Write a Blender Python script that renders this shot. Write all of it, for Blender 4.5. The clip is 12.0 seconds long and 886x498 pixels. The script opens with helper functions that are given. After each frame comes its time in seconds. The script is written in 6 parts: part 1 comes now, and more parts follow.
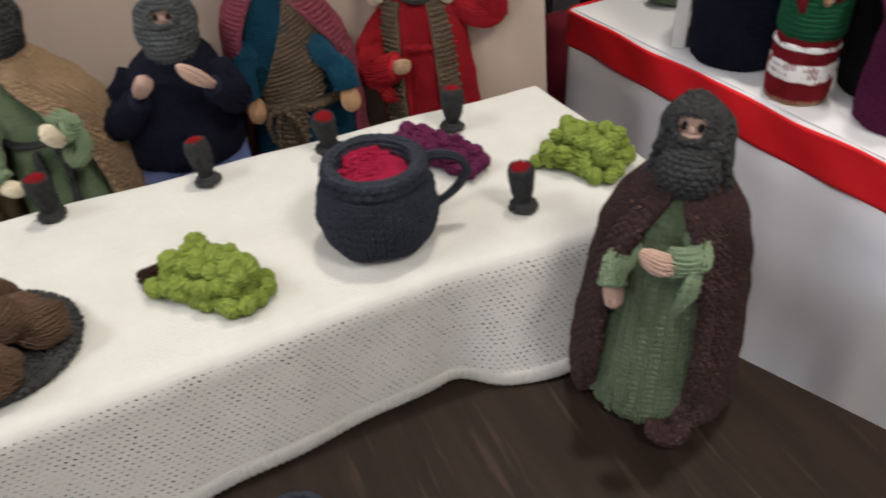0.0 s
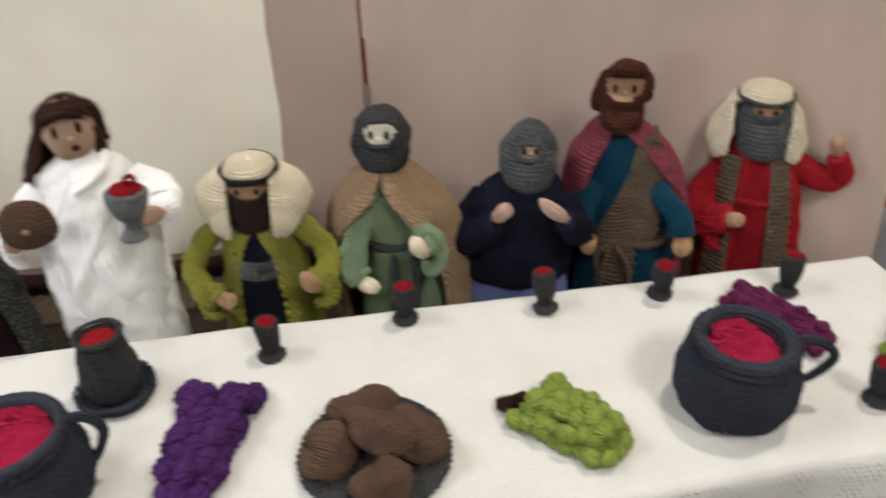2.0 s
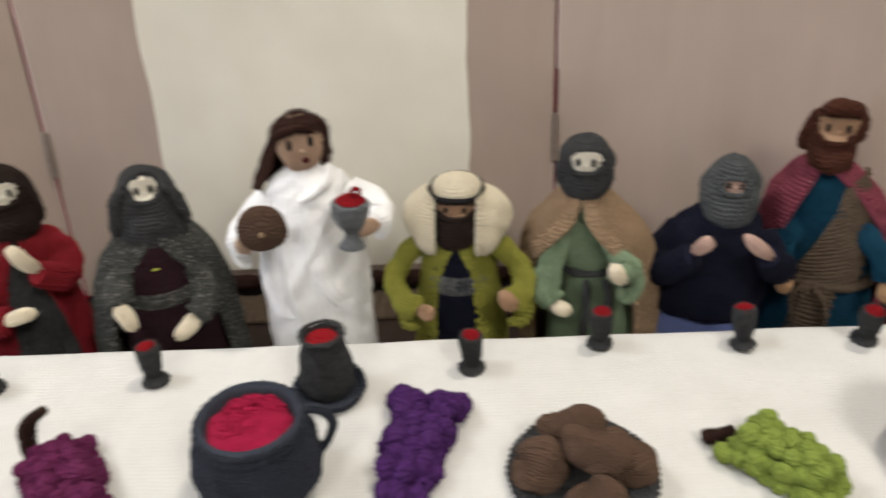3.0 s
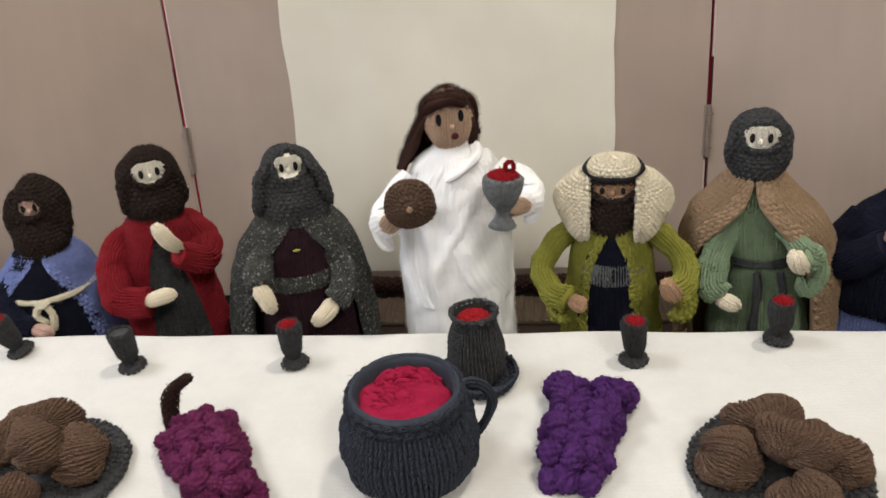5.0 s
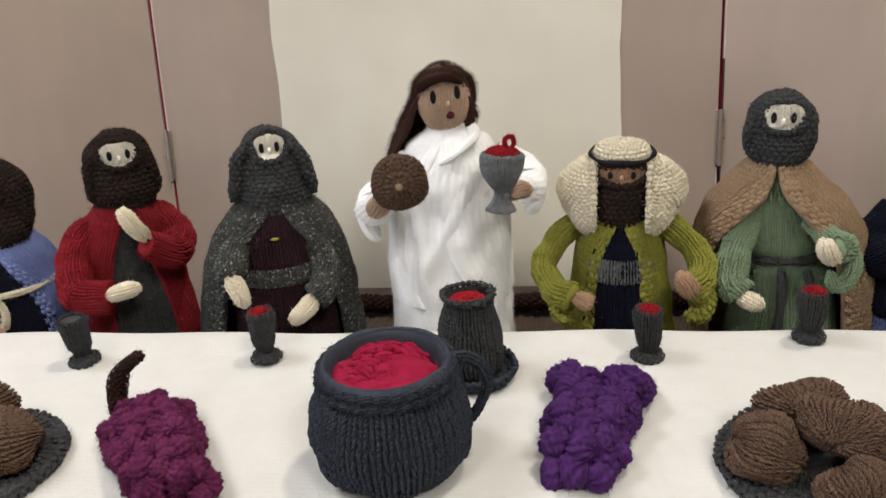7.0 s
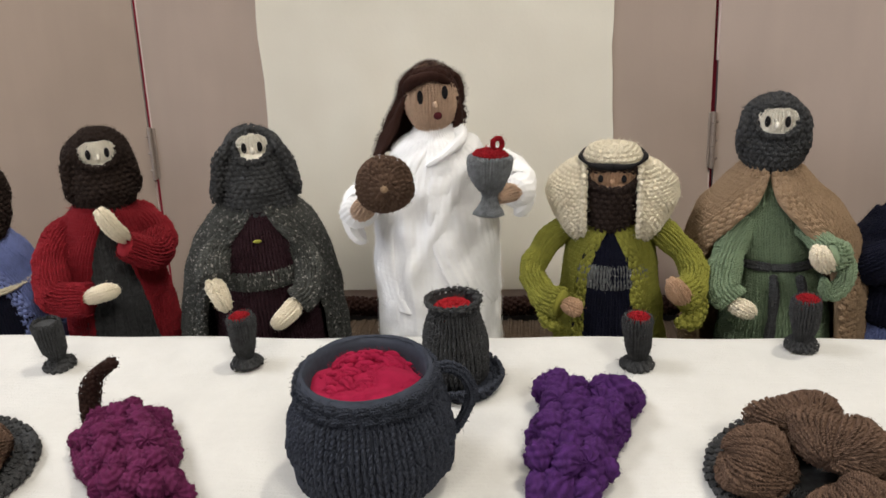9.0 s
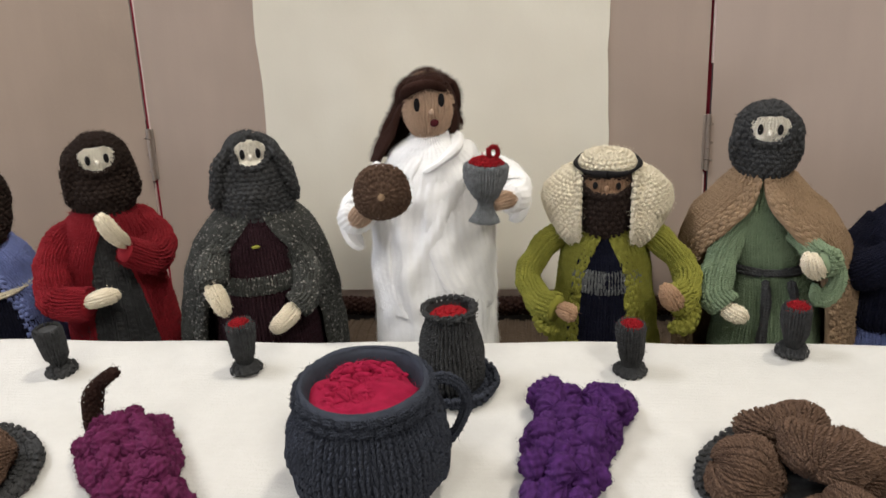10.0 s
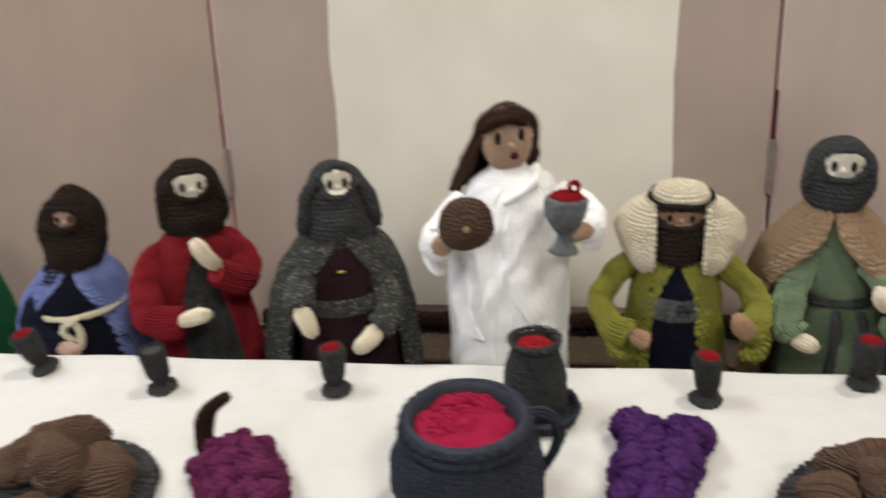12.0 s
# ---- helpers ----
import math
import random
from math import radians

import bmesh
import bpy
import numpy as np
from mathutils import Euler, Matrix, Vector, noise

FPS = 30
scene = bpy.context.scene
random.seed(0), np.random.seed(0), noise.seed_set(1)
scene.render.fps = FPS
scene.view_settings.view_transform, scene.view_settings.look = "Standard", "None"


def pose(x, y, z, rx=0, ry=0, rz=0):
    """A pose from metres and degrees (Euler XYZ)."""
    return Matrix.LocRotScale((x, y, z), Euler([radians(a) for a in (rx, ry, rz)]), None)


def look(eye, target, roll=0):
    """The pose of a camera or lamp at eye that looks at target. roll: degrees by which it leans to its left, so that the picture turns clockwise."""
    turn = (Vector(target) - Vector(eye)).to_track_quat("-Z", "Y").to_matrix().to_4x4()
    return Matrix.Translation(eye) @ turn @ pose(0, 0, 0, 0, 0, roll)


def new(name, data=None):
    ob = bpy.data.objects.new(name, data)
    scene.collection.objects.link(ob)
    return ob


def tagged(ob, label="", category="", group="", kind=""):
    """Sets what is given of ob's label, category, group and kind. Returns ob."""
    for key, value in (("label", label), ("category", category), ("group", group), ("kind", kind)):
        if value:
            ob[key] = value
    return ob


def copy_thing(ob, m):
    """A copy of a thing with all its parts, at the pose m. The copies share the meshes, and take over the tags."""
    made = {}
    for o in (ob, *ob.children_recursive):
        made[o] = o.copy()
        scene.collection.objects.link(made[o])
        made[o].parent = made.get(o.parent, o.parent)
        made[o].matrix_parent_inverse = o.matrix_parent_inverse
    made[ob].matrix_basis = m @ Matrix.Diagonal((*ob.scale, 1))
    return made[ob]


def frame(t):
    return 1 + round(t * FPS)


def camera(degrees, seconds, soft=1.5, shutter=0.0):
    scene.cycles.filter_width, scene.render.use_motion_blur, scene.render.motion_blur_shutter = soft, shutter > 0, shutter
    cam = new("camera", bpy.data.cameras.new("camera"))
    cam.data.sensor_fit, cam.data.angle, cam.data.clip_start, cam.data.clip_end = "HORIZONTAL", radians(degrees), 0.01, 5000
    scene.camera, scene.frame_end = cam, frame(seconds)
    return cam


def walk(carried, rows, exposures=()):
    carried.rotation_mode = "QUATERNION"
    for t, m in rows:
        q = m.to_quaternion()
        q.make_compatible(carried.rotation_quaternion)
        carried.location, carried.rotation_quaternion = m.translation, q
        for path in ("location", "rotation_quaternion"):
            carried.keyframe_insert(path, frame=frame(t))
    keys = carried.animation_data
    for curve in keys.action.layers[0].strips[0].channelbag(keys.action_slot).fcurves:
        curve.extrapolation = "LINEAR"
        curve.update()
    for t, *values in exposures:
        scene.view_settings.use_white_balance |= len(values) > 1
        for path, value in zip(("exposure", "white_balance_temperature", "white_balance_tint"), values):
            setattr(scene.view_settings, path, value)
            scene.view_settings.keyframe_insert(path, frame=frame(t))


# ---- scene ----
cam = camera(59.4, 12.0, 1.6, 0.8)
PATH = [
    (0, (0.313, -0.492, 1.164), (0.887, 0.958, -0.087), -3.3),
    (0.5, (0.291, -0.483, 1.174), (0.8, 0.999, -0.069), -3.1),
    (1, (0.257, -0.462, 1.195), (0.715, 1.057, -0.023), -1.9),
    (1.5, (0.223, -0.446, 1.214), (0.56, 1.144, 0.048), -1.8),
    (2, (0.187, -0.434, 1.23), (0.428, 1.204, 0.108), -1.4),
    (2.5, (0.149, -0.44, 1.231), (0.271, 1.241, 0.154), -1.4),
    (3, (0.111, -0.445, 1.237), (0.093, 1.256, 0.185), -2.4),
    (3.5, (0.073, -0.451, 1.242), (-0.074, 1.252, 0.203), -3.2),
    (3.7, (0.066, -0.453, 1.247), (-0.126, 1.246, 0.209), -3.8),
    (5.3, (0.063, -0.432, 1.153), (-0.189, 1.361, 0.304), -4.7),
    (5.5, (0.065, -0.428, 1.142), (-0.188, 1.388, 0.343), -4.5),
    (6, (0.062, -0.429, 1.104), (-0.167, 1.41, 0.352), -4.1),
    (6.5, (0.06, -0.427, 1.095), (-0.186, 1.414, 0.353), -3.9),
    (7, (0.059, -0.418, 1.092), (-0.182, 1.427, 0.36), -3.7),
    (9, (0.062, -0.405, 1.091), (-0.161, 1.44, 0.353), -3.1),
    (9.5, (0.062, -0.405, 1.093), (-0.157, 1.436, 0.344), -3.1),
    (10, (0.064, -0.406, 1.105), (-0.155, 1.427, 0.336), -3.1),
    (10.5, (0.061, -0.407, 1.109), (-0.151, 1.425, 0.336), -3.6),
    (11, (0.06, -0.408, 1.111), (-0.155, 1.426, 0.342), -4.0),
    (11.5, (0.055, -0.409, 1.119), (-0.158, 1.419, 0.336), -3.4),
    (12, (0.032, -0.422, 1.139), (-0.26, 1.395, 0.354), -3.4),
]
walk(cam, [(t, look(eye, target, roll)) for t, eye, target, roll in PATH], ((0.0, -0.02), (2.0, 0.0), (5.5, 0.02), (12.0, 0.03)))

# ---------------------------------------------------------------- world and lights
world = bpy.data.worlds.new("hall_air")
scene.world = world
world.use_nodes = True
world.node_tree.nodes["Background"].inputs[0].default_value = (0.9, 0.92, 1.0, 1)
world.node_tree.nodes["Background"].inputs[1].default_value = 0.02


def area_lamp(name, loc, target, sx, sy, watts, rgb):
    data = bpy.data.lights.new(name, "AREA")
    data.shape, data.size, data.size_y, data.energy, data.color = "RECTANGLE", sx, sy, watts, rgb
    ob = new(name, data)
    ob.matrix_world = look(loc, target)
    return ob


LAMP, COOL, DAY = (1.0, 0.93, 0.80), (0.95, 0.96, 1.0), (0.84, 0.875, 1.0)


def spot_lamp(name, loc, target, degrees, watts, rgb, blend=0.35, radius=0.10):
    data = bpy.data.lights.new(name, "SPOT")
    data.spot_size, data.spot_blend, data.shadow_soft_size, data.energy, data.color = radians(degrees), blend, radius, watts, rgb
    ob = new(name, data)
    ob.matrix_world = look(loc, target)
    return ob


# a warm ceiling spot on the display
spot_lamp("ceiling_spot_light", (1.15, 0.35, 4.30), (-0.05, 0.05, 0.90), 33, 215, LAMP, 0.25, 0.11)
# added overhead fills without fixtures; they brighten the dolls' fronts and the white linen
area_lamp("overhead_fill_light", (0.95, -1.38, 2.62), (0.95, -1.38, 0), 0.5, 0.5, 30, (1.0, 0.95, 0.86))
area_lamp("overhead_fill_light", (-0.55, -1.35, 2.62), (-0.55, -1.35, 0), 0.5, 0.5, 15, (1.0, 0.95, 0.86))
area_lamp("overhead_fill_light", (-1.20, 0.05, 2.62), (-1.20, 0.05, 0), 0.7, 0.7, 24, COOL)
# added cool side fill in place of daylight; the wall has no opening
area_lamp("side_fill_light", (-3.92, -2.1, 1.7), (0.8, -0.2, 0.7), 1.5, 1.1, 62, DAY)
scene.view_settings.exposure = 0.0

# ---------------------------------------------------------------- materials


def nodes_of(name):
    mat = bpy.data.materials.new(name)
    mat.use_nodes = True
    nt = mat.node_tree
    return mat, nt, nt.nodes, nt.links, nt.nodes["Principled BSDF"]


def mixed(nt, a, b, fac):
    n = nt.nodes.new("ShaderNodeMix")
    n.data_type = "RGBA"
    for s, v in ((6, a), (7, b)):
        if isinstance(v, tuple):
            n.inputs[s].default_value = (*v, 1)
        else:
            nt.links.new(v, n.inputs[s])
    nt.links.new(fac, n.inputs[0])
    return n.outputs[2]


def noise_of(nt, scale, detail=3, rough=0.6, coord="Object"):
    tc = nt.nodes.new("ShaderNodeTexCoord")
    n = nt.nodes.new("ShaderNodeTexNoise")
    n.inputs["Scale"].default_value, n.inputs["Detail"].default_value, n.inputs["Roughness"].default_value = scale, detail, rough
    nt.links.new(tc.outputs[coord], n.inputs["Vector"])
    return n.outputs["Fac"]


def ramp(nt, fac, lo, hi):
    n = nt.nodes.new("ShaderNodeMapRange")
    n.inputs["From Min"].default_value, n.inputs["From Max"].default_value = lo, hi
    nt.links.new(fac, n.inputs["Value"])
    return n.outputs["Result"]


def bumped(nt, bsdf, height, strength, dist):
    b = nt.nodes.new("ShaderNodeBump")
    b.inputs["Strength"].default_value, b.inputs["Distance"].default_value = strength, dist
    nt.links.new(height, b.inputs["Height"])
    nt.links.new(b.outputs["Normal"], bsdf.inputs["Normal"])


def maths(nt):
    def op(kind, a, b=None):
        m = nt.nodes.new("ShaderNodeMath")
        m.operation = kind
        for i, v in enumerate((a, b)):
            if v is None:
                continue
            if isinstance(v, (int, float)):
                m.inputs[i].default_value = v
            else:
                nt.links.new(v, m.inputs[i])
        return m.outputs[0]
    return op


def stitch_height(nt):
    """Relief of the plies twisted round each other in a stitch's yarn; only stitches have u past 4000."""
    if "yarn_twist" not in bpy.data.node_groups:
        g = bpy.data.node_groups.new("yarn_twist", "ShaderNodeTree")
        g.interface.new_socket("Height", in_out="OUTPUT", socket_type="NodeSocketFloat")
        op = maths(g)
        uv = g.nodes.new("ShaderNodeUVMap")
        sep = g.nodes.new("ShaderNodeSeparateXYZ")
        g.links.new(uv.outputs[0], sep.inputs[0])
        u, v = op("SUBTRACT", sep.outputs[0], 4000.0), sep.outputs[1]
        wave = op("ABSOLUTE", op("SINE", op("MULTIPLY", op("ADD", op("MULTIPLY", u, 1.6), v), math.pi)))
        h = op("MULTIPLY", wave, op("GREATER_THAN", u, -5.0))
        out = g.nodes.new("NodeGroupOutput")
        g.links.new(h, out.inputs[0])
    n = nt.nodes.new("ShaderNodeGroup")
    n.node_tree = bpy.data.node_groups["yarn_twist"]
    return n.outputs[0]


def wool(name, rgb, var=0.18, fleck=None, flecks=0.62, sheen=0.12, fuzz=0.7, depth=0.0005, fluff=0.0):
    """Spun yarn: fibres, shade differences from yarn to yarn and, for tweed, light flecks."""
    mat, nt, nodes, links, bsdf = nodes_of(name)
    light = tuple(min(1, c * (1 + var)) for c in rgb)
    dark = tuple(c * (1 - var) for c in rgb)
    col = mixed(nt, dark, light, ramp(nt, noise_of(nt, 260, 4), 0.3, 0.7))
    col = mixed(nt, col, tuple(min(1, c * 1.12 + 0.004) for c in rgb), ramp(nt, noise_of(nt, 35, 2), 0.45, 0.75))
    if fleck:
        col = mixed(nt, col, fleck, ramp(nt, noise_of(nt, 420, 2, 0.5), flecks, flecks + 0.08))
    links.new(col, bsdf.inputs["Base Color"])
    bsdf.inputs["Roughness"].default_value = 0.92
    bsdf.inputs["Specular IOR Level"].default_value = 0.15
    bsdf.inputs["Sheen Weight"].default_value = sheen
    bsdf.inputs["Sheen Roughness"].default_value = 0.6
    bsdf.inputs["Sheen Tint"].default_value = (*[min(1, c * 1.5 + 0.05) for c in rgb], 1)
    fib = nodes.new("ShaderNodeBump")
    fib.inputs["Strength"].default_value, fib.inputs["Distance"].default_value = fuzz * 0.6, 0.0005
    hairs = noise_of(nt, 1300, 3, 0.7)
    if fluff:
        op = maths(nt)
        hairs = op("ADD", hairs, op("MULTIPLY", noise_of(nt, 330, 3, 0.6), fluff))
    links.new(hairs, fib.inputs["Height"])
    b = nodes.new("ShaderNodeBump")
    b.inputs["Strength"].default_value, b.inputs["Distance"].default_value = 1.0, depth
    links.new(stitch_height(nt), b.inputs["Height"])
    links.new(fib.outputs["Normal"], b.inputs["Normal"])
    links.new(b.outputs["Normal"], bsdf.inputs["Normal"])
    return mat


W = {
    "charcoal": wool("charcoal_yarn", (0.050, 0.051, 0.053), 0.35),
    "slate": wool("slate_blue_yarn", (0.036, 0.041, 0.056)),
    "darkbrown": wool("dark_brown_yarn", (0.024, 0.015, 0.012)),
    "brown": wool("brown_hair_yarn", (0.070, 0.024, 0.014)),
    "darkhair": wool("chestnut_hair_yarn", (0.034, 0.014, 0.010), fuzz=1.0),
    "bread": wool("bread_brown_yarn", (0.115, 0.070, 0.048), fleck=(0.42, 0.26, 0.12), flecks=0.78),
    "red": wool("crimson_yarn", (0.215, 0.012, 0.019)),
    "scarlet": wool("scarlet_yarn", (0.33, 0.012, 0.020)),
    "wine": wool("wine_red_yarn", (0.30, 0.009, 0.015)),
    "rosewine": wool("rose_wine_yarn", (0.28, 0.008, 0.040)),
    "greytweed": wool("grey_tweed_yarn", (0.056, 0.058, 0.054), 0.5, (0.27, 0.26, 0.24), 0.59),
    "midgrey": wool("mid_grey_yarn", (0.20, 0.21, 0.22), 0.3),
    "hoodgrey": wool("hood_grey_yarn", (0.085, 0.092, 0.095), 0.35),
    "beltgrey": wool("belt_grey_yarn", (0.13, 0.135, 0.135), 0.35, (0.4, 0.4, 0.4), 0.66),
    "plum": wool("dark_plum_yarn", (0.030, 0.012, 0.017), 0.3),
    "plumtweed": wool("plum_brown_tweed_yarn", (0.052, 0.029, 0.030), 0.4, (0.26, 0.15, 0.08), 0.67),
    "white": wool("white_brushed_yarn", (0.86, 0.86, 0.865), 0.015, sheen=0.5, fuzz=0.45, depth=0.0002, fluff=0.5),
    "cream": wool("cream_yarn", (0.78, 0.70, 0.54), 0.06),
    "handcream": wool("cream_hand_yarn", (0.80, 0.71, 0.55), 0.06),
    "paleskin": wool("pale_face_yarn", (0.88, 0.83, 0.72), 0.05),
    "tanskin": wool("tan_skin_yarn", (0.43, 0.27, 0.17), 0.12),
    "fawnskin": wool("fawn_skin_yarn", (0.56, 0.395, 0.285), 0.12),
    "pinkskin": wool("pinkish_hand_yarn", (0.56, 0.385, 0.32), 0.1),
    "peachskin": wool("peach_skin_yarn", (0.52, 0.32, 0.18), 0.1),
    "olive": wool("olive_green_yarn", (0.235, 0.230, 0.042), 0.14),
    "sage": wool("sage_green_yarn", (0.195, 0.262, 0.165), 0.14),
    "mossgreen": wool("moss_green_yarn", (0.150, 0.195, 0.120), 0.2),
    "tan": wool("tan_yarn", (0.30, 0.205, 0.128), 0.16),
    "navy": wool("navy_yarn", (0.007, 0.008, 0.020), 0.3, sheen=0.1),
    "blue": wool("periwinkle_yarn", (0.20, 0.25, 0.52), 0.12),
    "teal": wool("teal_yarn", (0.006, 0.048, 0.088), 0.2),
    "rose": wool("rose_tweed_yarn", (0.21, 0.047, 0.070), 0.25, (0.7, 0.55, 0.55), 0.71),
    "taupe": wool("taupe_yarn", (0.105, 0.075, 0.052), 0.2),
    "purple": wool("purple_yarn", (0.055, 0.015, 0.092), 0.35),
    "magenta": wool("magenta_yarn", (0.100, 0.014, 0.056), 0.3),
    "lime": wool("grape_green_yarn", (0.185, 0.240, 0.048), 0.25),
    "stalk": wool("stalk_brown_yarn", (0.035, 0.016, 0.012), 0.2),
    "emerald": wool("emerald_yarn", (0.015, 0.10, 0.045), 0.2),
    "black": wool("black_yarn", (0.010, 0.009, 0.010)),
    "mouth": wool("mouth_yarn", (0.07, 0.012, 0.016)),
    "rope": wool("cream_rope_yarn", (0.72, 0.66, 0.50), 0.1),
}


def painted(name, rgb, rgb2, scale=(3, 3, 14), rough=0.6, bump=0.15, dist=0.001):
    """Brushed matt paint on board, with faint strokes and patches."""
    mat, nt, nodes, links, bsdf = nodes_of(name)
    tc = nodes.new("ShaderNodeTexCoord")
    mp = nodes.new("ShaderNodeMapping")
    mp.inputs["Scale"].default_value = scale
    links.new(tc.outputs["Object"], mp.inputs["Vector"])
    n = nodes.new("ShaderNodeTexNoise")
    n.inputs["Scale"].default_value, n.inputs["Detail"].default_value = 2.2, 6
    links.new(mp.outputs[0], n.inputs["Vector"])
    col = mixed(nt, rgb, rgb2, ramp(nt, n.outputs["Fac"], 0.35, 0.7))
    col = mixed(nt, col, tuple(c * 0.90 for c in rgb), ramp(nt, noise_of(nt, 5, 3), 0.5, 0.75))
    links.new(col, bsdf.inputs["Base Color"])
    bsdf.inputs["Roughness"].default_value = rough
    bsdf.inputs["Specular IOR Level"].default_value = 0.25
    bumped(nt, bsdf, noise_of(nt, 240, 4), bump, dist)
    return mat


TAN_PAINT = painted("tan_board_paint", (0.42, 0.335, 0.283), (0.455, 0.362, 0.305), (14, 14, 2.2))
CREAM_PAINT = painted("cream_board_paint", (0.80, 0.755, 0.645), (0.83, 0.80, 0.70), (7, 7, 2.5))
RED_EDGE = painted("red_tape", (0.27, 0.012, 0.03), (0.33, 0.02, 0.045))
PINK_EDGE = painted("pale_edge", (0.62, 0.50, 0.47), (0.70, 0.58, 0.55))
SATIN_WHITE = painted("white_table_linen", (0.77, 0.77, 0.81), (0.81, 0.81, 0.85), (4, 4, 4), 0.75)
SATIN_RED = painted("red_ribbon_satin", (0.74, 0.014, 0.022), (0.80, 0.022, 0.03), (6, 6, 6), 0.42)
MAROON = painted("maroon_cloth", (0.13, 0.008, 0.018), (0.16, 0.012, 0.025), (5, 5, 1), 0.85)
GREY_CLOTH = painted("grey_curtain_cloth", (0.16, 0.135, 0.14), (0.22, 0.19, 0.19), (30, 30, 1), 0.9)
WALL_PAINT = painted("hall_wall_paint", (0.66, 0.62, 0.55), (0.70, 0.66, 0.60), (1, 1, 1), 0.8)
CEILING_PAINT = painted("hall_ceiling_paint", (0.80, 0.79, 0.76), (0.83, 0.82, 0.80), (1, 1, 1), 0.9)
CARPET = painted("hall_carpet", (0.21, 0.185, 0.195), (0.26, 0.23, 0.24), (6, 6, 6), 0.95, 0.5)
BLACK_METAL = painted("black_metal", (0.012, 0.012, 0.016), (0.02, 0.02, 0.024), (4, 4, 4), 0.4)
WHITE_BOARD = painted("white_card", (0.74, 0.74, 0.72), (0.8, 0.8, 0.78), (4, 4, 4), 0.6)


def metal_mat():
    mat, nt, nodes, links, bsdf = nodes_of("hinge_steel")
    bsdf.inputs["Metallic"].default_value = 1.0
    bsdf.inputs["Base Color"].default_value = (0.46, 0.40, 0.36, 1)
    links.new(ramp(nt, noise_of(nt, 180, 3), -1.0, 1.4), bsdf.inputs["Roughness"])
    return mat


STEEL = metal_mat()


def table_mat():
    """Dark stained board with long grain and pale scratches."""
    mat, nt, nodes, links, bsdf = nodes_of("dark_stained_board")
    tc = nodes.new("ShaderNodeTexCoord")
    mp = nodes.new("ShaderNodeMapping")
    mp.inputs["Scale"].default_value = (22, 2.2, 4)
    mp.inputs["Rotation"].default_value = (0, 0, radians(24))
    links.new(tc.outputs["Object"], mp.inputs["Vector"])
    n = nodes.new("ShaderNodeTexNoise")
    n.inputs["Scale"].default_value, n.inputs["Detail"].default_value, n.inputs["Roughness"].default_value = 2.0, 8, 0.65
    links.new(mp.outputs[0], n.inputs["Vector"])
    col = mixed(nt, (0.013, 0.008, 0.006), (0.028, 0.017, 0.013), ramp(nt, n.outputs["Fac"], 0.3, 0.7))
    mp2 = nodes.new("ShaderNodeMapping")
    mp2.inputs["Scale"].default_value = (90, 7, 7)
    mp2.inputs["Rotation"].default_value = (0, 0, radians(20))
    links.new(tc.outputs["Object"], mp2.inputs["Vector"])
    n2 = nodes.new("ShaderNodeTexNoise")
    n2.inputs["Scale"].default_value, n2.inputs["Detail"].default_value = 1.6, 2
    links.new(mp2.outputs[0], n2.inputs["Vector"])
    col = mixed(nt, col, (0.038, 0.025, 0.019), ramp(nt, n2.outputs["Fac"], 0.62, 0.74))
    links.new(col, bsdf.inputs["Base Color"])
    bsdf.inputs["Roughness"].default_value = 0.5
    bsdf.inputs["Specular IOR Level"].default_value = 0.16
    bumped(nt, bsdf, n.outputs["Fac"], 0.25, 0.0006)
    return mat


TABLE_BROWN = table_mat()


